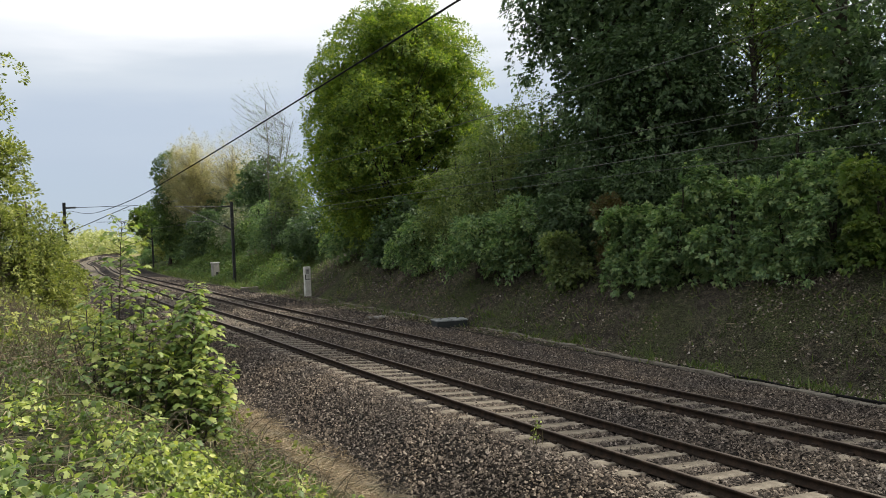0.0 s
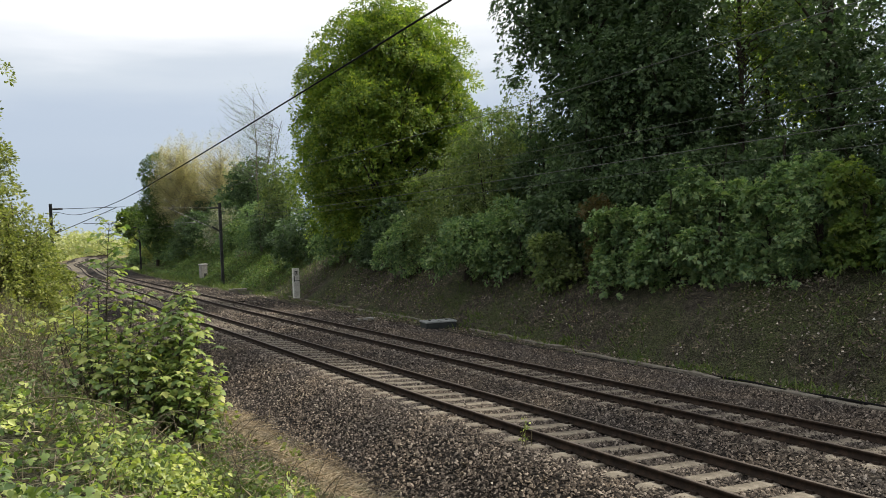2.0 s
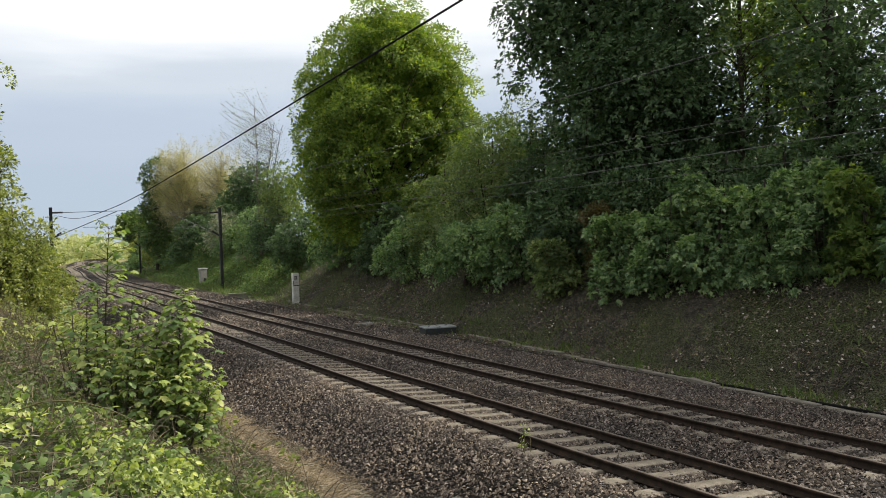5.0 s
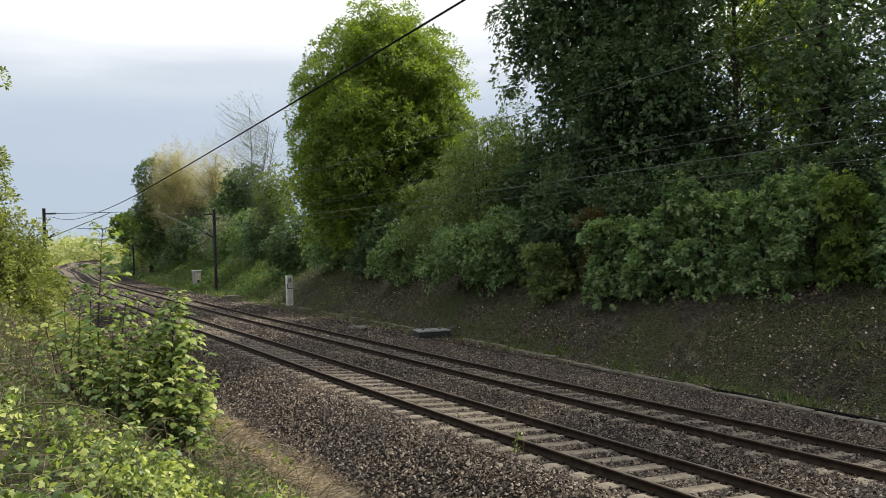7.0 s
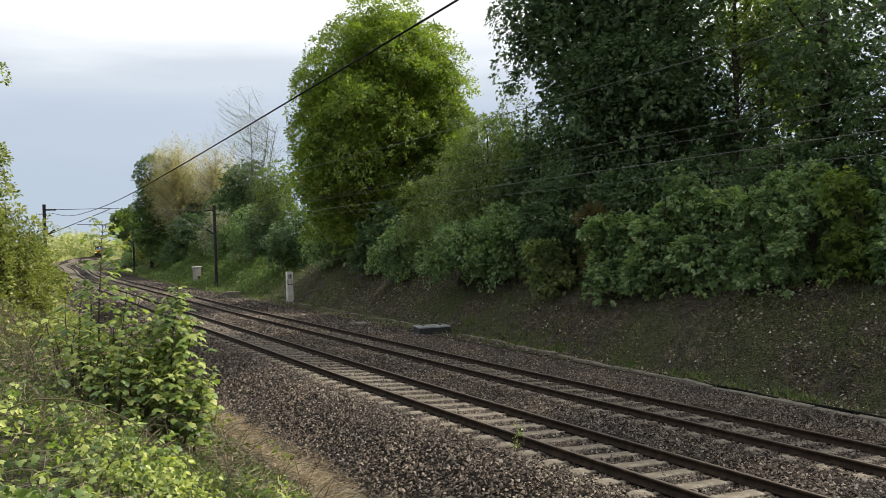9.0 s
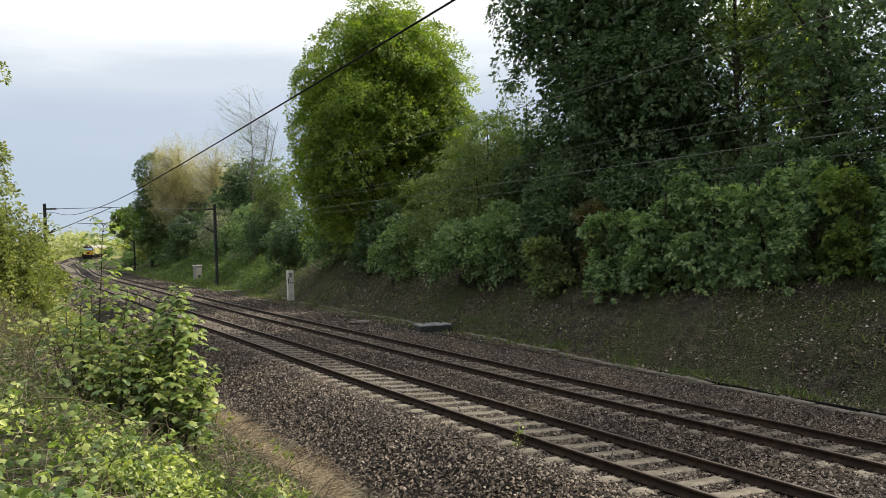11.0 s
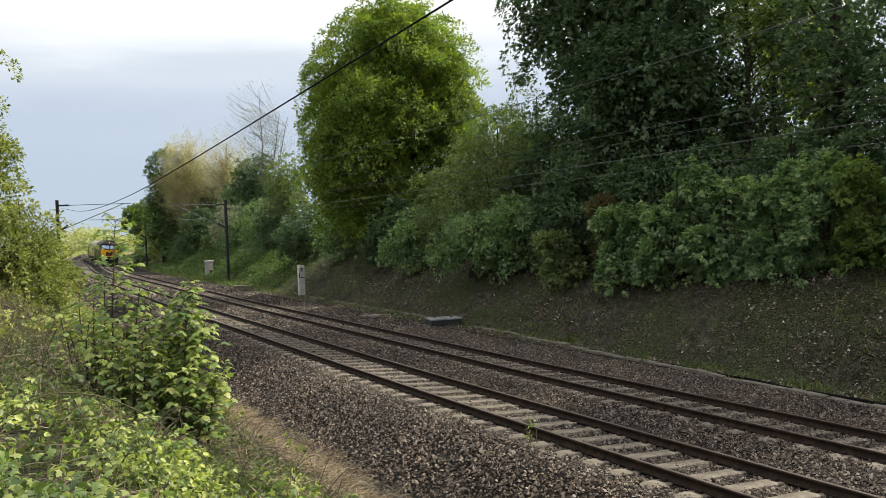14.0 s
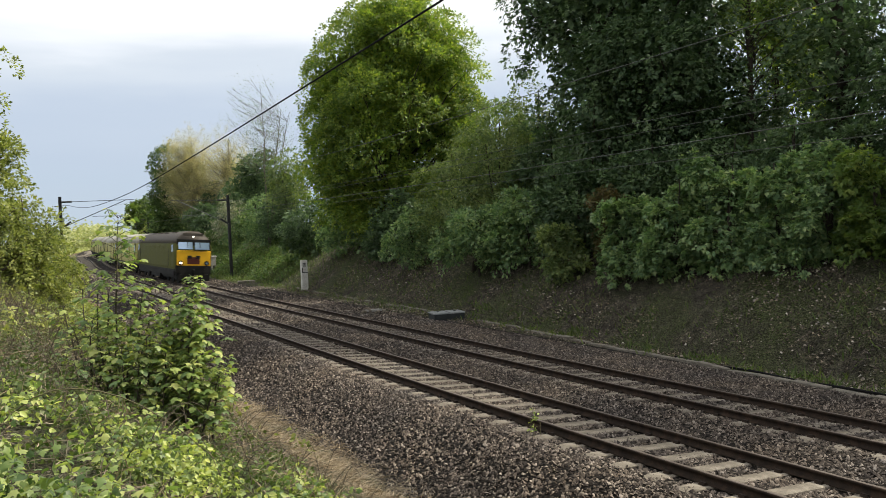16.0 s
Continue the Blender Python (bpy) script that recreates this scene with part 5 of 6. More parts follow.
def ground_cover():
    g = np.random.default_rng(66)

    def strew(n, s0, s1, o0, o1, accept):
        s, o = g.uniform(s0, s1, n), g.uniform(o0, o1, n)
        x, y = plan(s, o)
        k = accept(s, o, x, y)
        return s[k], o[k], x[k], y[k], ground_z(s[k], o[k])

    def patchy(x, y, f, lo):
        return np.array([noise.noise(Vector((a * f, b * f, 9))) for a, b in zip(x, y)]) + g.random(len(x)) * 0.3 > lo

    # nettles and low leaves close to the standpoint: stems with leaves, taller and shorter
    s, o, x, y, z = strew(11500, -20.5, -5.5, -12.0, -4.9, lambda s, o, x, y: patchy(x, y, 1.1, 0.28) & (g.random(len(s)) < np.clip((-4.6 - o) / 2.4, 0, 1) * np.clip((-7.2 - s) / 2.2, 0.05, 1)))
    tall = 0.06 + 0.30 * g.random(len(x)) ** 1.6
    k = np.repeat(np.arange(len(x)), 4)
    C = np.column_stack([x, y, z])[k] + np.column_stack([g.normal(size=(len(k), 2)) * 0.03, (tall[k] * np.tile([0.35, 0.6, 0.85, 1.05], len(x)))])
    V, L, S = foliage(g, C, np.full(len(C), 0.06), 4, 0.050, LEAF6, droop=0.35, spread=0.4, flat=0.4)
    tagged(link_mesh("nettle_patch", V, L, S, L_NETTLE), "sunlit nettles and low green leaves on the near bank", "nettles", kind="stuff")
    # sycamore seedlings with lobed leaves among the nettles
    s, o, x, y, z = strew(2600, -20.5, -7.5, -12.0, -5.6, lambda s, o, x, y: patchy(x, y, 0.9, 0.22))
    tall = 0.12 + 0.32 * g.random(len(x))
    k = np.repeat(np.arange(len(x)), 2)
    C = np.column_stack([x, y, z])[k] + np.column_stack([g.normal(size=(len(k), 2)) * 0.04, tall[k] * np.tile([0.7, 1.0], len(x))])
    V, L, S = foliage(g, C, np.full(len(C), 0.08), 4, 0.052, LOBED, droop=0.3, spread=0.35, flat=0.3)
    tagged(link_mesh("sycamore_seedlings", V, L, S, L_SAP), "bright yellow-green sycamore seedlings among the nettles", "seedlings", kind="stuff")
    # trailing ivy and dull leaves lower down
    s, o, x, y, z = strew(8200, -12, 4, -9.8, -5.3, lambda s, o, x, y: patchy(x, y, 0.9, 0.10))
    C = np.column_stack([x, y, z + g.uniform(0.0, 0.14, len(x))])
    V, L, S = foliage(g, C, np.full(len(C), 0.11), 6, 0.048, LEAF4, droop=0.3)
    tagged(link_mesh("trailing_ivy", V, L, S, L_GRASS), "dull green trailing ivy and small leaves among dead stalks", "ivy", kind="stuff")
    # green plants further along the bank
    s, o, x, y, z = strew(2600, -3, 30, -10.5, -4.4, lambda s, o, x, y: patchy(x, y, 0.5, 0.30) | ((s > 8) & patchy(x, y, 0.4, 0.0)))
    C = np.column_stack([x, y, z + g.uniform(0.02, 0.35, len(x))])
    V, L, S = foliage(g, C, np.full(len(C), 0.22), 16, 0.10, LEAF4, droop=0.4)
    tagged(link_mesh("bank_weeds", V, L, S, L_HEDGE), "weeds and brambles on the near bank", "weeds", kind="stuff")
    # dry stalks and dead grass
    s, o, x, y, z = strew(60000, -21, 22, -12, -3.2, lambda s, o, x, y: patchy(x, y, 0.7, -0.05) | (o > -5.4) | (s > -6))
    n = len(x)
    lie = g.random(n) < 0.82
    up = np.where(lie, g.uniform(0.0, 0.35, n), g.uniform(0.6, 1.6, n))
    A = np.column_stack([g.normal(size=(n, 2)), up])
    P = np.column_stack([x, y, z + g.uniform(-0.02, 0.10, n)])
    V, L, S = leaf_arrays(P, A, unit(g, n) + np.array([0, 0, 0.8]), g.uniform(0.10, 0.32, n), (BLADE[0] * np.array([1, 0.6, 1]), BLADE[1]))
    tagged(link_mesh("dry_grass", V, L, S, L_DRY), "matted dry straw-coloured grass and dead stalks", "dry grass", kind="stuff")
    # thick mat of straw at the edge of the ballast
    s, o, x, y, z = strew(11000, -6.0, 3.4, -5.4, -2.9, lambda s, o, x, y: np.abs(o + 4.1) + 0.06 * np.abs(s + 1.2) + 0.45 * g.random(len(s)) < 1.05)
    n = len(x)
    swirl = np.array([noise.noise(Vector((a * 1.3, b * 1.3, 3))) for a, b in zip(x, y)]) * 6.0 + g.normal(size=n) * 0.5
    mat = np.column_stack([np.cos(swirl), np.sin(swirl), g.uniform(-0.05, 0.35, n)])
    lift = 0.10 * np.clip(np.array([noise.noise(Vector((a * 2.1, b * 2.1, 7))) for a, b in zip(x, y)]) + 0.3, 0, 1)
    V, L, S = leaf_arrays(np.column_stack([x, y, z + lift + g.uniform(0, 0.05, n)]), mat, unit(g, n) + np.array([0, 0, 0.8]), g.uniform(0.12, 0.30, n), (BLADE[0] * np.array([1, 0.55, 1]), BLADE[1]))
    tagged(link_mesh("straw_mat", V, L, S, L_DRY), "matted pale brown straw at the edge of the ballast", "dry grass", kind="stuff")
    # dead canes
    s, o, x, y, z = strew(520, -8.5, 9, -10.5, -5.0, lambda s, o, x, y: np.ones(len(s), bool))
    paths = []
    for k in range(len(x)):
        a, ln = g.uniform(0, 6.28), g.uniform(0.25, 0.8)
        t = np.linspace(0, 1, 9)
        paths.append((np.column_stack([x[k] + math.cos(a) * ln * t, y[k] + math.sin(a) * ln * t, z[k] + 0.05 + g.uniform(0.1, 0.55) * np.sin(t * 2.4)]), np.linspace(0.0045, 0.002, 9)))
    V, L, S = tube_arrays(paths, 4)
    tagged(link_mesh("dead_canes", V, L, S, M_DEADWOOD), "tangle of thin dead brown bramble canes on the near bank", "brambles", kind="stuff")
    # standing tangle of bare forked twigs below the hedge
    s, o, x, y, z = strew(420, -4.5, 7, -10.2, -7.0, lambda s, o, x, y: np.ones(len(s), bool))
    paths = []
    for k in range(len(x)):
        a, tall = g.uniform(0, 6.28), g.uniform(0.25, 0.75)
        top = np.array([x[k] + math.cos(a) * tall * 0.5, y[k] + math.sin(a) * tall * 0.5, z[k] + tall])
        foot = np.array([x[k], y[k], z[k] - 0.03])
        paths.append((np.array([foot, (foot + top) / 2 + g.normal(size=3) * 0.05, top]), np.array([0.005, 0.004, 0.002])))
        for f in (0.45, 0.7):
            q = foot + (top - foot) * f
            paths.append((np.array([q, q + g.normal(size=3) * np.array([0.14, 0.14, 0.07]) + np.array([0, 0, 0.08])]), np.array([0.003, 0.0015])))
    V, L, S = tube_arrays(paths, 4)
    tagged(link_mesh("bare_twigs", V, L, S, M_DEADWOOD), "tangle of bare grey-brown twigs below the hedge", "twigs", kind="stuff")
    # green grass on the far bank, thin near the foot and thick further along
    s, o, x, y, z = strew(46000, -8, 120, 7.6, 17, lambda s, o, x, y: (patchy(x, y, 0.45, 0.02) & (g.random(len(s)) < 0.75) & (o < 13.5)) | ((s > 40) & (o > 9.5)) & (g.random(len(s)) < 0.8))
    s2, o2, x2, y2, z2 = strew(9000, -6, 16, 7.2, 10.0, lambda s, o, x, y: patchy(x, y, 0.9, 0.22) & (np.abs(o - (7.35 + 0.075 * np.clip(s + 4, 0, 18))) < 0.55))
    s, x, y, z = np.concatenate([s, s2]), np.concatenate([x, x2]), np.concatenate([y, y2]), np.concatenate([z, z2])
    n = len(x)
    V, L, S = leaf_arrays(np.column_stack([x, y, z]), np.column_stack([g.normal(size=(n, 2)) * 0.8, np.ones(n)]), unit(g, n), g.uniform(0.12, 0.32, n) * (1 + 0.8 * smooth01(30, 60, s)), (BLADE[0] * np.array([1, 2.2, 1]), BLADE[1]))
    tagged(link_mesh("bank_grass", V, L, S, L_GRASS), "green grass tufts on the far bank", "grass", kind="stuff")
    # low leafy plants over the grassy bank
    s, o, x, y, z = strew(2600, 42, 120, 9.0, 15.5, lambda s, o, x, y: patchy(x, y, 0.30, 0.08))
    C = np.column_stack([x, y, z + g.uniform(0.05, 0.40, len(x))])
    V, L, S = foliage(g, C, np.full(len(C), 0.38), 14, 0.17, LEAF4, droop=0.4, dome=0.6)
    tagged(link_mesh("bank_herbs", V, L, S, L_ALDER), "dark green brambles and herbs over the grassy bank", "weeds", kind="stuff")
    # litter on the bare bank: dead leaves, twigs and pale flints
    s, o, x, y, z = strew(32000, -10, 40, 7.4, 13.8, lambda s, o, x, y: np.ones(len(s), bool))
    n = len(x)
    V, L, S = leaf_arrays(np.column_stack([x, y, z + 0.03]), np.column_stack([g.normal(size=(n, 2)), g.normal(size=n) * 0.4]), unit(g, n) + np.array([0, 0, 1.2]), g.uniform(0.04, 0.10, n), LEAF4)
    tagged(link_mesh("leaf_litter", V, L, S, L_LITTER), "brown leaf litter and twigs on the bare bank", "leaf litter", kind="stuff")


ground_cover()


def bank_details():
    g = np.random.default_rng(91)
    # loose flints and clods on the bare bank
    n = 25000
    s, o = -10 + 52 * g.random(n) ** 1.35, 7.3 + 6.2 * g.random(n)
    x, y = plan(s, o)
    z = ground_z(s, o)
    wedge = np.array([(-1, -0.8, -0.5), (1, -0.9, -0.5), (0.9, 0.8, -0.5), (-0.9, 1, -0.5), (-0.45, 0.1, 0.75), (0.5, -0.1, 0.6)], float)
    v = wedge[None] * (1 + 0.4 * g.uniform(-1, 1, (n, 6, 3))) * (0.010 + 0.030 * g.random((n, 1, 1)) ** 3.0)
    t = g.uniform(0, 2 * math.pi, n)
    c, q = np.cos(t)[:, None], np.sin(t)[:, None]
    v = np.stack([v[:, :, 0] * c - v[:, :, 1] * q, v[:, :, 0] * q + v[:, :, 1] * c, v[:, :, 2]], 2)
    V = (v + np.column_stack([x, y, z + 0.025])[:, None]).reshape(-1, 3)
    flat = np.array([0, 1, 5, 4, 1, 2, 5, 2, 3, 4, 5, 3, 0, 4])
    L = (np.arange(n)[:, None] * 6 + flat[None]).ravel()
    tagged(link_mesh("bank_flints", V, L, np.tile([4, 3, 4, 3], n), M_FLINT), "scattered stones and clods on the bare bank", "stones", kind="stuff")
    # fallen twigs on the bare bank
    n = 5200
    s, o = g.uniform(-10, 42, n), 7.5 + 6.2 * g.random(n)
    x, y = plan(s, o)
    A = np.column_stack([g.normal(size=(n, 2)), g.normal(size=n) * 0.15])
    V, L, S = leaf_arrays(np.column_stack([x, y, ground_z(s, o) + g.uniform(0.03, 0.10, n)]), A, unit(g, n) + np.array([0, 0, 1.0]), g.uniform(0.08, 0.26, n), (BLADE[0] * np.array([1, 0.8, 0.5]), BLADE[1]))
    tagged(link_mesh("fallen_twigs", V, L, S, L_DRY), "pale fallen twigs strewn over the bare bank", "twigs", kind="stuff")
    # stump on the bank
    root = thing("tree_stump", line_pose(17.0, 11.0), "short broken brown tree stump on the bare bank", "tree stump")
    part("stump", cyl(0.16, 0.11, 0.55, pose(0, 0, 0.22, 6, 4, 0), 9), M_BARK, root)
    # dead branches on the grassy bank
    root = thing("fallen_branches", line_pose(64.0, 13.2), "pile of pale dead branches on the grassy bank", "branches")
    for k in range(6):
        a = g.uniform(-0.6, 0.6)
        p = np.array([[-1.2 * math.cos(a), g.normal() * 0.3, 0.1 + 0.1 * k], [0, g.normal() * 0.3, 0.2 + 0.1 * k], [1.2 * math.cos(a), math.sin(a), 0.15 + 0.1 * k]])
        V, L, S = tube_arrays([(p, np.array([0.035, 0.028, 0.012]))], 6)
        link_mesh("branch", V, L, S, M_TWIG, root, smooth=True)
    # arching bramble in the foreground
    root = thing("bramble", Matrix(), "arching bare bramble stem over the nettles", "bramble")
    t = np.linspace(0, 1, 14)
    x, y = -3.2 + 1.75 * t, 5.6 + 0.75 * t
    s, o = to_line(x, y)
    p = np.column_stack([x, y, ground_z(s, o) + 0.12 + 0.52 * np.sin(t * math.pi) * (1 - 0.25 * t)])
    V, L, S = tube_arrays([(p, np.linspace(0.006, 0.003, 14))], 5)
    link_mesh("stem", V, L, S, M_STEM, root, smooth=True)
    # a lone weed in the ballast shoulder
    x, y = 1.4, 13.2
    s, o = to_line([x], [y])
    root = thing("ballast_weed", Matrix.Translation((x, y, float(bed_z(s, o)[0]))), "single thin weed with pale flower growing in the ballast", "weed")
    st = [(np.array([[0, 0, 0], [0.01, 0, 0.25], [-0.01, 0, 0.46 - 0.1 * k]]) + np.array([0.05 * k * (-1) ** k, 0, 0]), np.array([0.006, 0.005, 0.003])) for k in range(3)]
    V, L, S = tube_arrays(st, 5)
    link_mesh("stem", V, L, S, M_STEM, root)
    C = np.column_stack([g.normal(size=10) * 0.04, g.normal(size=10) * 0.04, g.uniform(0.05, 0.4, 10)])
    V, L, S = foliage(g, C, np.full(10, 0.04), 4, 0.05, LEAF4)
    link_mesh("leaves", V, L, S, L_NETTLE, root)
    V, L, S = foliage(g, np.array([[0, 0, 0.46]]), np.array([0.03]), 9, 0.05, LEAF4)
    link_mesh("flower", V, L, S, L_FIELD, root, "pale yellow flower")


bank_details()


# ---- train ----
P_GREEN = paint("olive_green_coachwork", (0.070, 0.074, 0.012), 0.7, 0.35)
# Khaki side and grey-brown roof tones are raised for the sun on the coaches.
P_KHAKI = paint("sunlit_khaki_coachwork", (0.36, 0.335, 0.12), 0.65, 0.30)
P_ROOF = paint("sunlit_grey_brown_roof", (0.38, 0.36, 0.30), 0.6, 0.4)
P_LOCOROOF = paint("brown_black_roof", (0.065, 0.055, 0.044), 0.65, 0.6)
P_YELLOW = paint("warning_yellow", (0.72, 0.40, 0.02), 0.4, 0.25)
P_BLACK = paint("underframe_black", (0.012, 0.012, 0.011), 0.75, 0.5)
# Blue, partly metallic base puts the sky's reflection into the panes.
P_GLASS, _nt, _b = material("sky_tinted_train_glass")
_b.inputs["Base Color"].default_value = (0.24, 0.33, 0.44, 1)
_b.inputs["Metallic"].default_value = 0.45
_b.inputs["Roughness"].default_value, _b.inputs["Specular IOR Level"].default_value = 0.04, 0.9
G_LAMP = glowing("headlight", (1.0, 0.84, 0.52), 3.5)
G_MARKER = glowing("marker_light", (1.0, 0.95, 0.85), 4.0)
P_RED = paint("buffer_beam_brown", (0.10, 0.03, 0.02), 0.6, 0.5)

HALF = np.array([(1.30, 1.02), (1.35, 1.25), (1.36, 2.35), (1.30, 2.95), (1.12, 3.36), (0.75, 3.70), (0.35, 3.88), (0.0, 3.93)])


def shell(stations, low, high, close=True):
    """Body shell between two heights: stations are (y, inset, rake) along the vehicle."""
    prof = [(a, b) for a, b in HALF if low <= b <= high]
    ring = prof + [(-a, b) for a, b in prof[::-1] if a > 0]
    bm = bmesh.new()
    rows = []
    for y, inset, rake in stations:
        rows.append([bm.verts.new((math.copysign(max(0, abs(a) - inset), a), y - math.copysign(rake, y) * max(0, (b - 2.45)) / 1.5, b)) for a, b in ring])
    n = len(ring)
    for r, q in zip(rows, rows[1:]):
        for i in range(n - (0 if close else 1)):
            j = (i + 1) % n
            bm.faces.new((r[i], r[j], q[j], q[i]))
    if close:
        bm.faces.new(rows[0])
        bm.faces.new(rows[-1][::-1])
    return bm


def bogie(parent, y, wheels, wheelbase):
    f = part("bogie", box(2.3, wheelbase + 1.4, 0.42, 0, y, 0.62, 0.04), P_BLACK, parent)
    for k in range(wheels):
        wy = y + (k - (wheels - 1) / 2) * wheelbase / max(1, wheels - 1)
        for sx in (-1, 1):
            part("wheel", cyl(0.52, 0.52, 0.13, pose(sx * 0.75, wy, 0.52, 0, 90, 0), 20), P_BLACK, f)
    for sx in (-1, 1):
        part("side_frame", box(0.14, wheelbase + 1.0, 0.34, sx * 1.12, y, 0.66, 0.03), P_BLACK, f)
    return f


def locomotive():
    root = thing("diesel_locomotive", Matrix(), "olive-green diesel locomotive with a yellow nose and lit headlight", "locomotive")
    st = [(-9.55, 0.10, 0.55), (-9.2, 0.0, 0.45), (-7.2, 0, 0), (7.2, 0, 0), (9.2, 0.0, 0.45), (9.55, 0.10, 0.55)]
    part("body", shell(st, 1.0, 3.0), P_GREEN, root)
    part("roof", shell(st, 2.9, 3.9), P_LOCOROOF, root, "dark brown roof", True)
    for sy in (1, -1):
        f = part("nose_panel", box(2.40, 0.06, 1.10, 0, sy * 9.57, 1.90, 0.025), P_YELLOW, root, "yellow warning panel")
        part("recess", box(0.90, 0.03, 0.52, 0.02, sy * 9.61, 1.72, 0.01), P_RED, f)
        part("jumper_box", box(0.30, 0.10, 0.22, -0.28, sy * 9.65, 1.98, 0.02), P_BLACK, f)
        part("jumper_box", box(0.30, 0.10, 0.22, 0.30, sy * 9.65, 1.98, 0.02), P_BLACK, f)
        part("handrail", box(1.9, 0.03, 0.03, 0, sy * 9.62, 2.42), P_BLACK, f)
        for sx in (-1, 1):
            w = part("windscreen", box(1.02, 0.04, 0.76, sx * 0.59, 0, 0, 0.02), P_GLASS, root)
            w.matrix_local = Matrix.Translation((0, sy * 9.44, 2.89)) @ pose(0, 0, 0, sy * 18, 0, 0)
            part("wiper", box(0.03, 0.02, 0.5, sx * 0.45, sy * 0.03, 0), P_BLACK, w)
            d = part("light_cluster", cyl(0.17, 0.17, 0.10, pose(sx * 0.92, sy * 9.63, 1.54, 90, 0, 0), 20), P_BLACK, root)
            part("lens", cyl(0.085, 0.085, 0.04, pose(sx * 0.92, sy * 9.69, 1.54, 90, 0, 0), 20), G_LAMP if (sy > 0 and sx > 0) else P_GLASS, d)
            b = part("buffer", cyl(0.11, 0.11, 0.5, pose(sx * 0.87, sy * 9.85, 1.02, 90, 0, 0), 14), P_BLACK, root)
            part("buffer_head", cyl(0.25, 0.25, 0.05, pose(sx * 0.87, sy * 10.1, 1.02, 90, 0, 0), 18), P_BLACK, b)
            c = part("cab_door", box(0.03, 0.62, 1.75, sx * 1.352, sy * 7.7, 1.98, 0.01), P_GREEN, root)
            part("cab_window", box(0.035, 0.42, 0.55, sx * 1.35, sy * 8.5, 2.58, 0.01), P_GLASS, root)
            part("grab_rail", box(0.03, 0.03, 1.3, sx * 1.40, sy * 7.3, 1.85), P_BLACK, c)
            part("plough", box(0.95, 0.10, 0.50, sx * 0.62, sy * 9.62, 0.48, 0.02), P_BLACK, root)
        part("window_surround", box(2.42, 0.05, 0.84, 0, sy * 9.38, 2.86, 0.03), P_BLACK, root).matrix_local = Matrix()
        part("top_light", cyl(0.04, 0.04, 0.10, pose(0, sy * 9.24, 3.46, 90, 0, 0), 16), G_MARKER if sy > 0 else P_GLASS, root)
        part("buffer_beam", box(2.56, 0.25, 0.62, 0, sy * 9.5, 1.03, 0.03), P_BLACK, root)
        part("valance", box(2.4, 0.3, 0.55, 0, sy * 9.40, 0.52, 0.04), P_BLACK, root)
        part("coupling_hook", box(0.12, 0.35, 0.22, 0, sy * 9.75, 0.98, 0.03), P_BLACK, root)
        part("route_box", box(1.45, 0.12, 0.24, 0, sy * 9.10, 3.62, 0.03), P_LOCOROOF, root)
    for k in range(5):
        for sx in (-1, 1):
            part("grille", box(0.03, 1.2, 0.6, sx * 1.345, -4.4 + 2.2 * k, 2.45, 0.01), P_GREEN, root)
    for k in range(4):
        part("roof_hatch", box(1.3, 1.9, 0.08, 0, -4.8 + 3.2 * k, 3.80, 0.03), P_LOCOROOF, root)
    for sx in (-1, 1):
        part("side_skirt", box(0.10, 17.6, 0.45, sx * 1.2, 0, 0.82, 0.02), P_BLACK, root)
    part("fuel_tank", box(2.3, 4.2, 0.75, 0, 0, 0.66, 0.06), P_BLACK, root)
    part("solebar", box(2.62, 18.6, 0.20, 0, 0, 1.0, 0.02), P_BLACK, root)
    bogie(root, 6.0, 3, 4.2)
    bogie(root, -6.0, 3, 4.2)
    return root


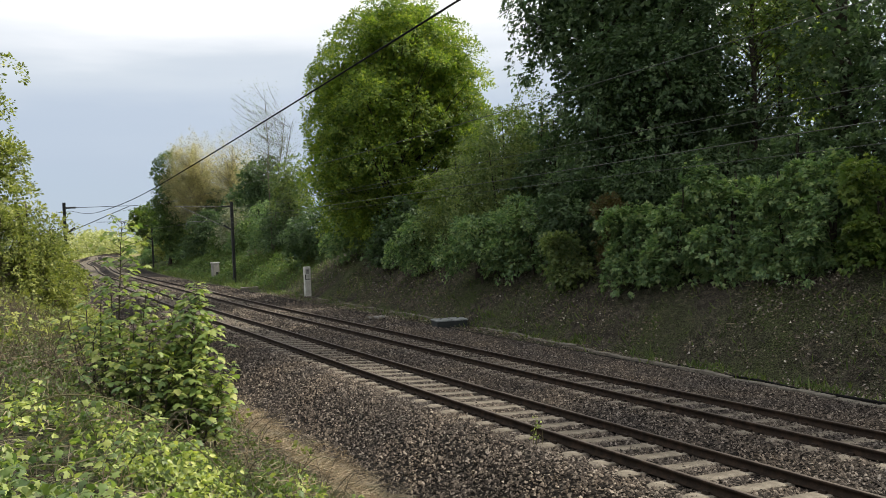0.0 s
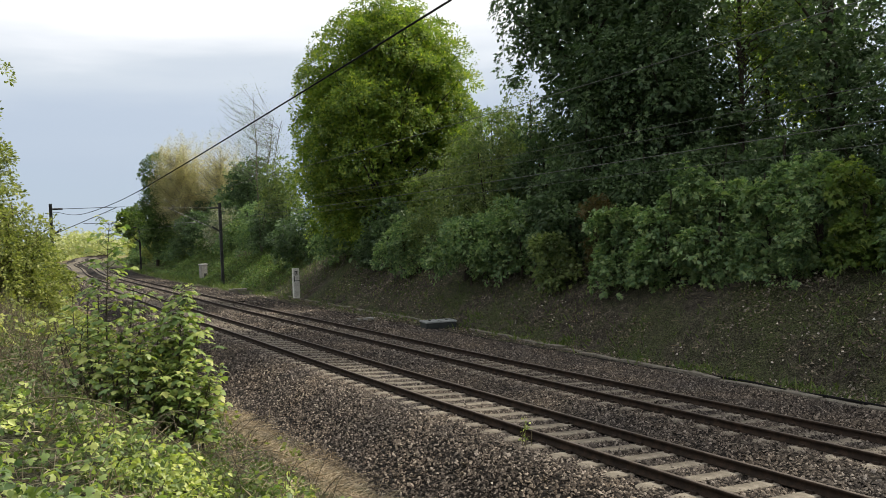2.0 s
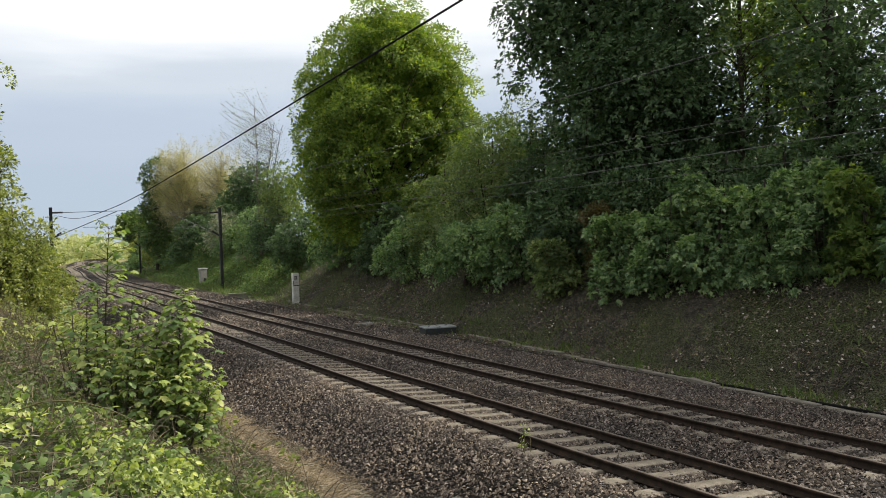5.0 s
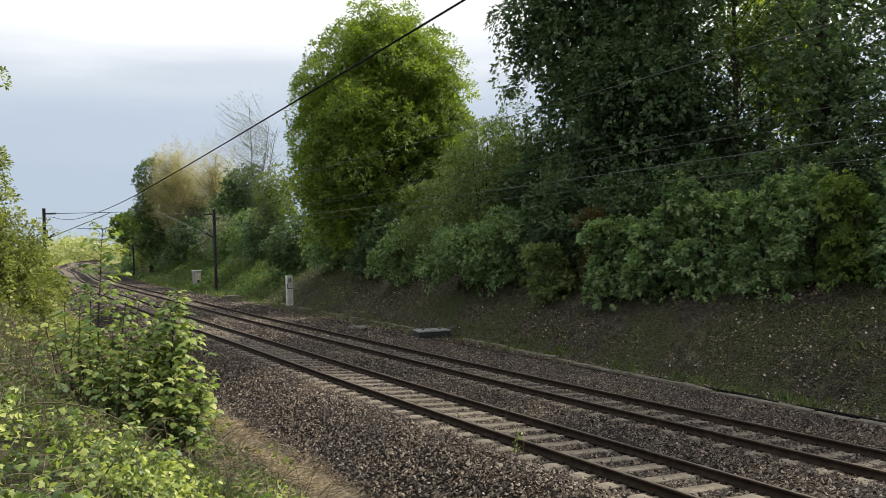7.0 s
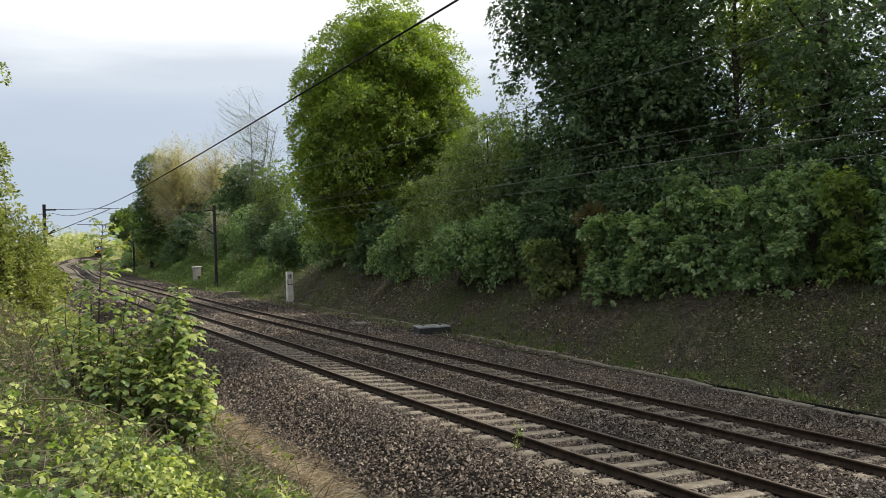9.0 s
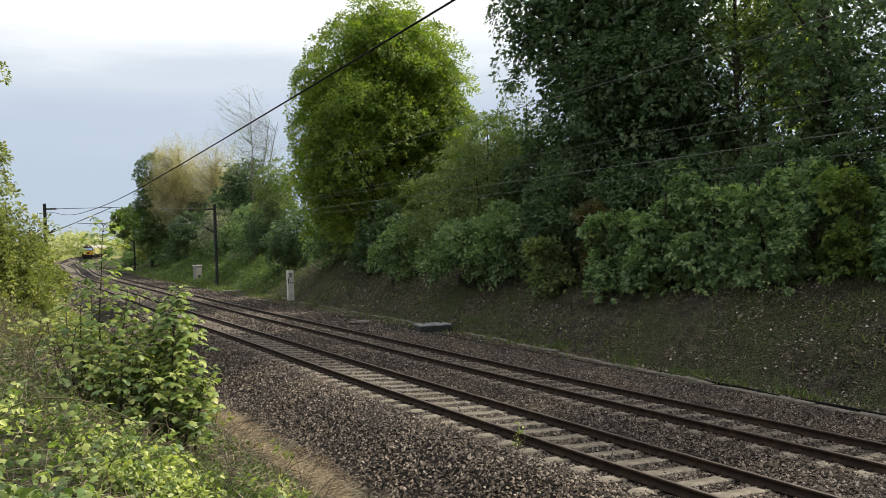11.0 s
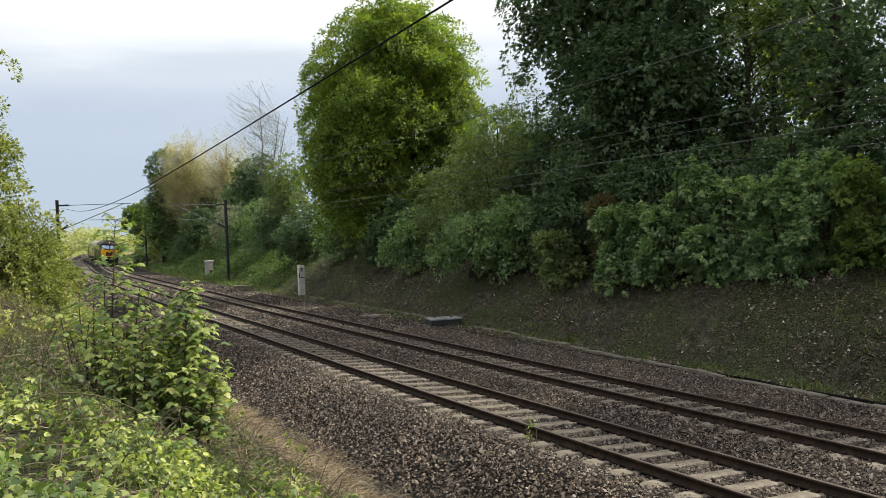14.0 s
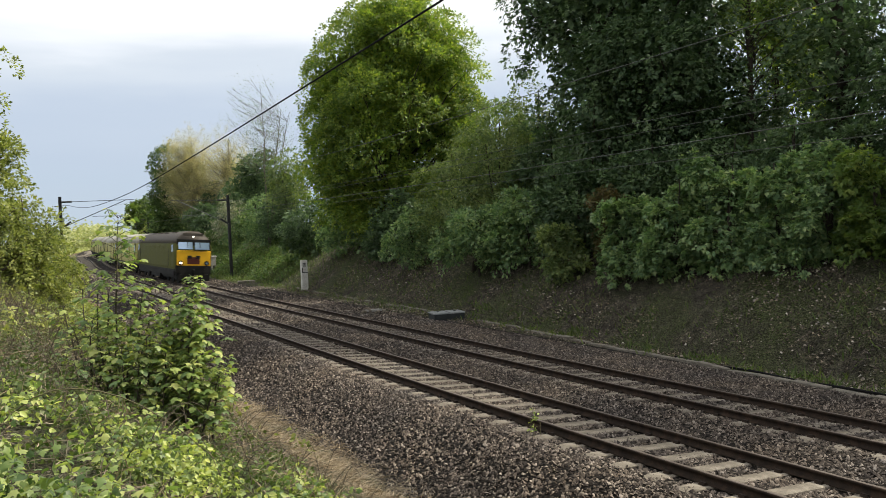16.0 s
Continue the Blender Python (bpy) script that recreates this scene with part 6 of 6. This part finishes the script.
def coach():
    root = thing("passenger_coach", Matrix(), "khaki railway coach with a grey roof behind the locomotive", "railway coach", "train coaches")
    st = [(-9.9, 0.03, 0.0), (9.9, 0.03, 0.0)]
    part("body", shell(st, 1.0, 3.0), P_KHAKI, root)
    part("roof", shell(st, 2.9, 3.9), P_ROOF, root, "grey roof", True)
    for sx in (-1, 1):
        for k in (-1, 1):
            w = part("loading_door", box(0.03, 1.9, 1.85, sx * 1.352, k * 3.6, 2.0, 0.012), P_KHAKI, root)
            part("door_seam", box(0.034, 0.05, 1.85, sx * 1.353, k * 3.6, 2.0), P_BLACK, w)
            part("door_seam", box(0.034, 0.05, 1.85, sx * 1.353, k * 3.6 + 0.95, 2.0), P_BLACK, w)
            part("door_window", box(0.036, 0.42, 0.5, sx * 1.353, k * 3.6 - 0.45, 2.5, 0.01), P_GLASS, w)
        for sy in (-1, 1):
            d = part("door", box(0.035, 0.75, 1.85, sx * 1.345, sy * 9.0, 2.0, 0.01), P_GREEN, root)
            part("door_window", box(0.04, 0.45, 0.6, sx * 1.347, sy * 9.0, 2.45, 0.01), P_GLASS, d)
    for sy in (-1, 1):
        part("gangway", box(1.1, 0.45, 2.1, 0, sy * 10.0, 2.15, 0.03), P_BLACK, root)
        part("buffer_beam", box(2.4, 0.2, 0.35, 0, sy * 9.85, 1.0, 0.02), P_BLACK, root)
    for k in range(5):
        part("roof_vent", box(0.35, 0.5, 0.10, 0.3 * (-1) ** k, -7 + 3.5 * k, 3.84, 0.02), P_ROOF, root)
    part("solebar", box(2.6, 19.6, 0.22, 0, 0, 0.98, 0.02), P_BLACK, root)
    part("equipment_box", box(2.2, 2.6, 0.55, 0, 1.0, 0.62, 0.03), P_BLACK, root)
    part("equipment_box", box(2.2, 1.6, 0.50, 0, -2.2, 0.64, 0.03), P_BLACK, root)
    bogie(root, 7.0, 2, 2.6)
    bogie(root, -7.0, 2, 2.6)
    return root


LOCO = locomotive()
COACHES = [coach()]
for _ in range(4):
    COACHES.append(copy_thing(COACHES[0], Matrix()))
SPEED, FRONT_AT_END = 35.2, 44.9


def ride(ob, mid, half_base):
    """Rows of a vehicle that runs down the far track: it stands on its two bogies."""
    rows = []
    for k in range(65):
        t = k * 0.25
        s = FRONT_AT_END + SPEED * (16.0 - t) + mid
        pts = []
        for q in (s - half_base, s + half_base):
            x, y = plan(q, SPACING)
            pts.append(Vector((float(x), float(y), float(rail_z(q, SPACING)))))
        d = pts[0] - pts[1]
        yaw = math.atan2(-d.x, d.y)
        c = (pts[0] + pts[1]) / 2
        rows.append((t, Matrix.Translation(c) @ Euler((math.asin(d.z / d.length), -math.atan(CANT), yaw)).to_matrix().to_4x4()))
    walk(ob, rows)


def motions():
    ride(LOCO, 9.7, 6.0)
    for k, c in enumerate(COACHES):
        ride(c, 19.6 + 10.4 + 20.6 * k, 7.0)


motions()
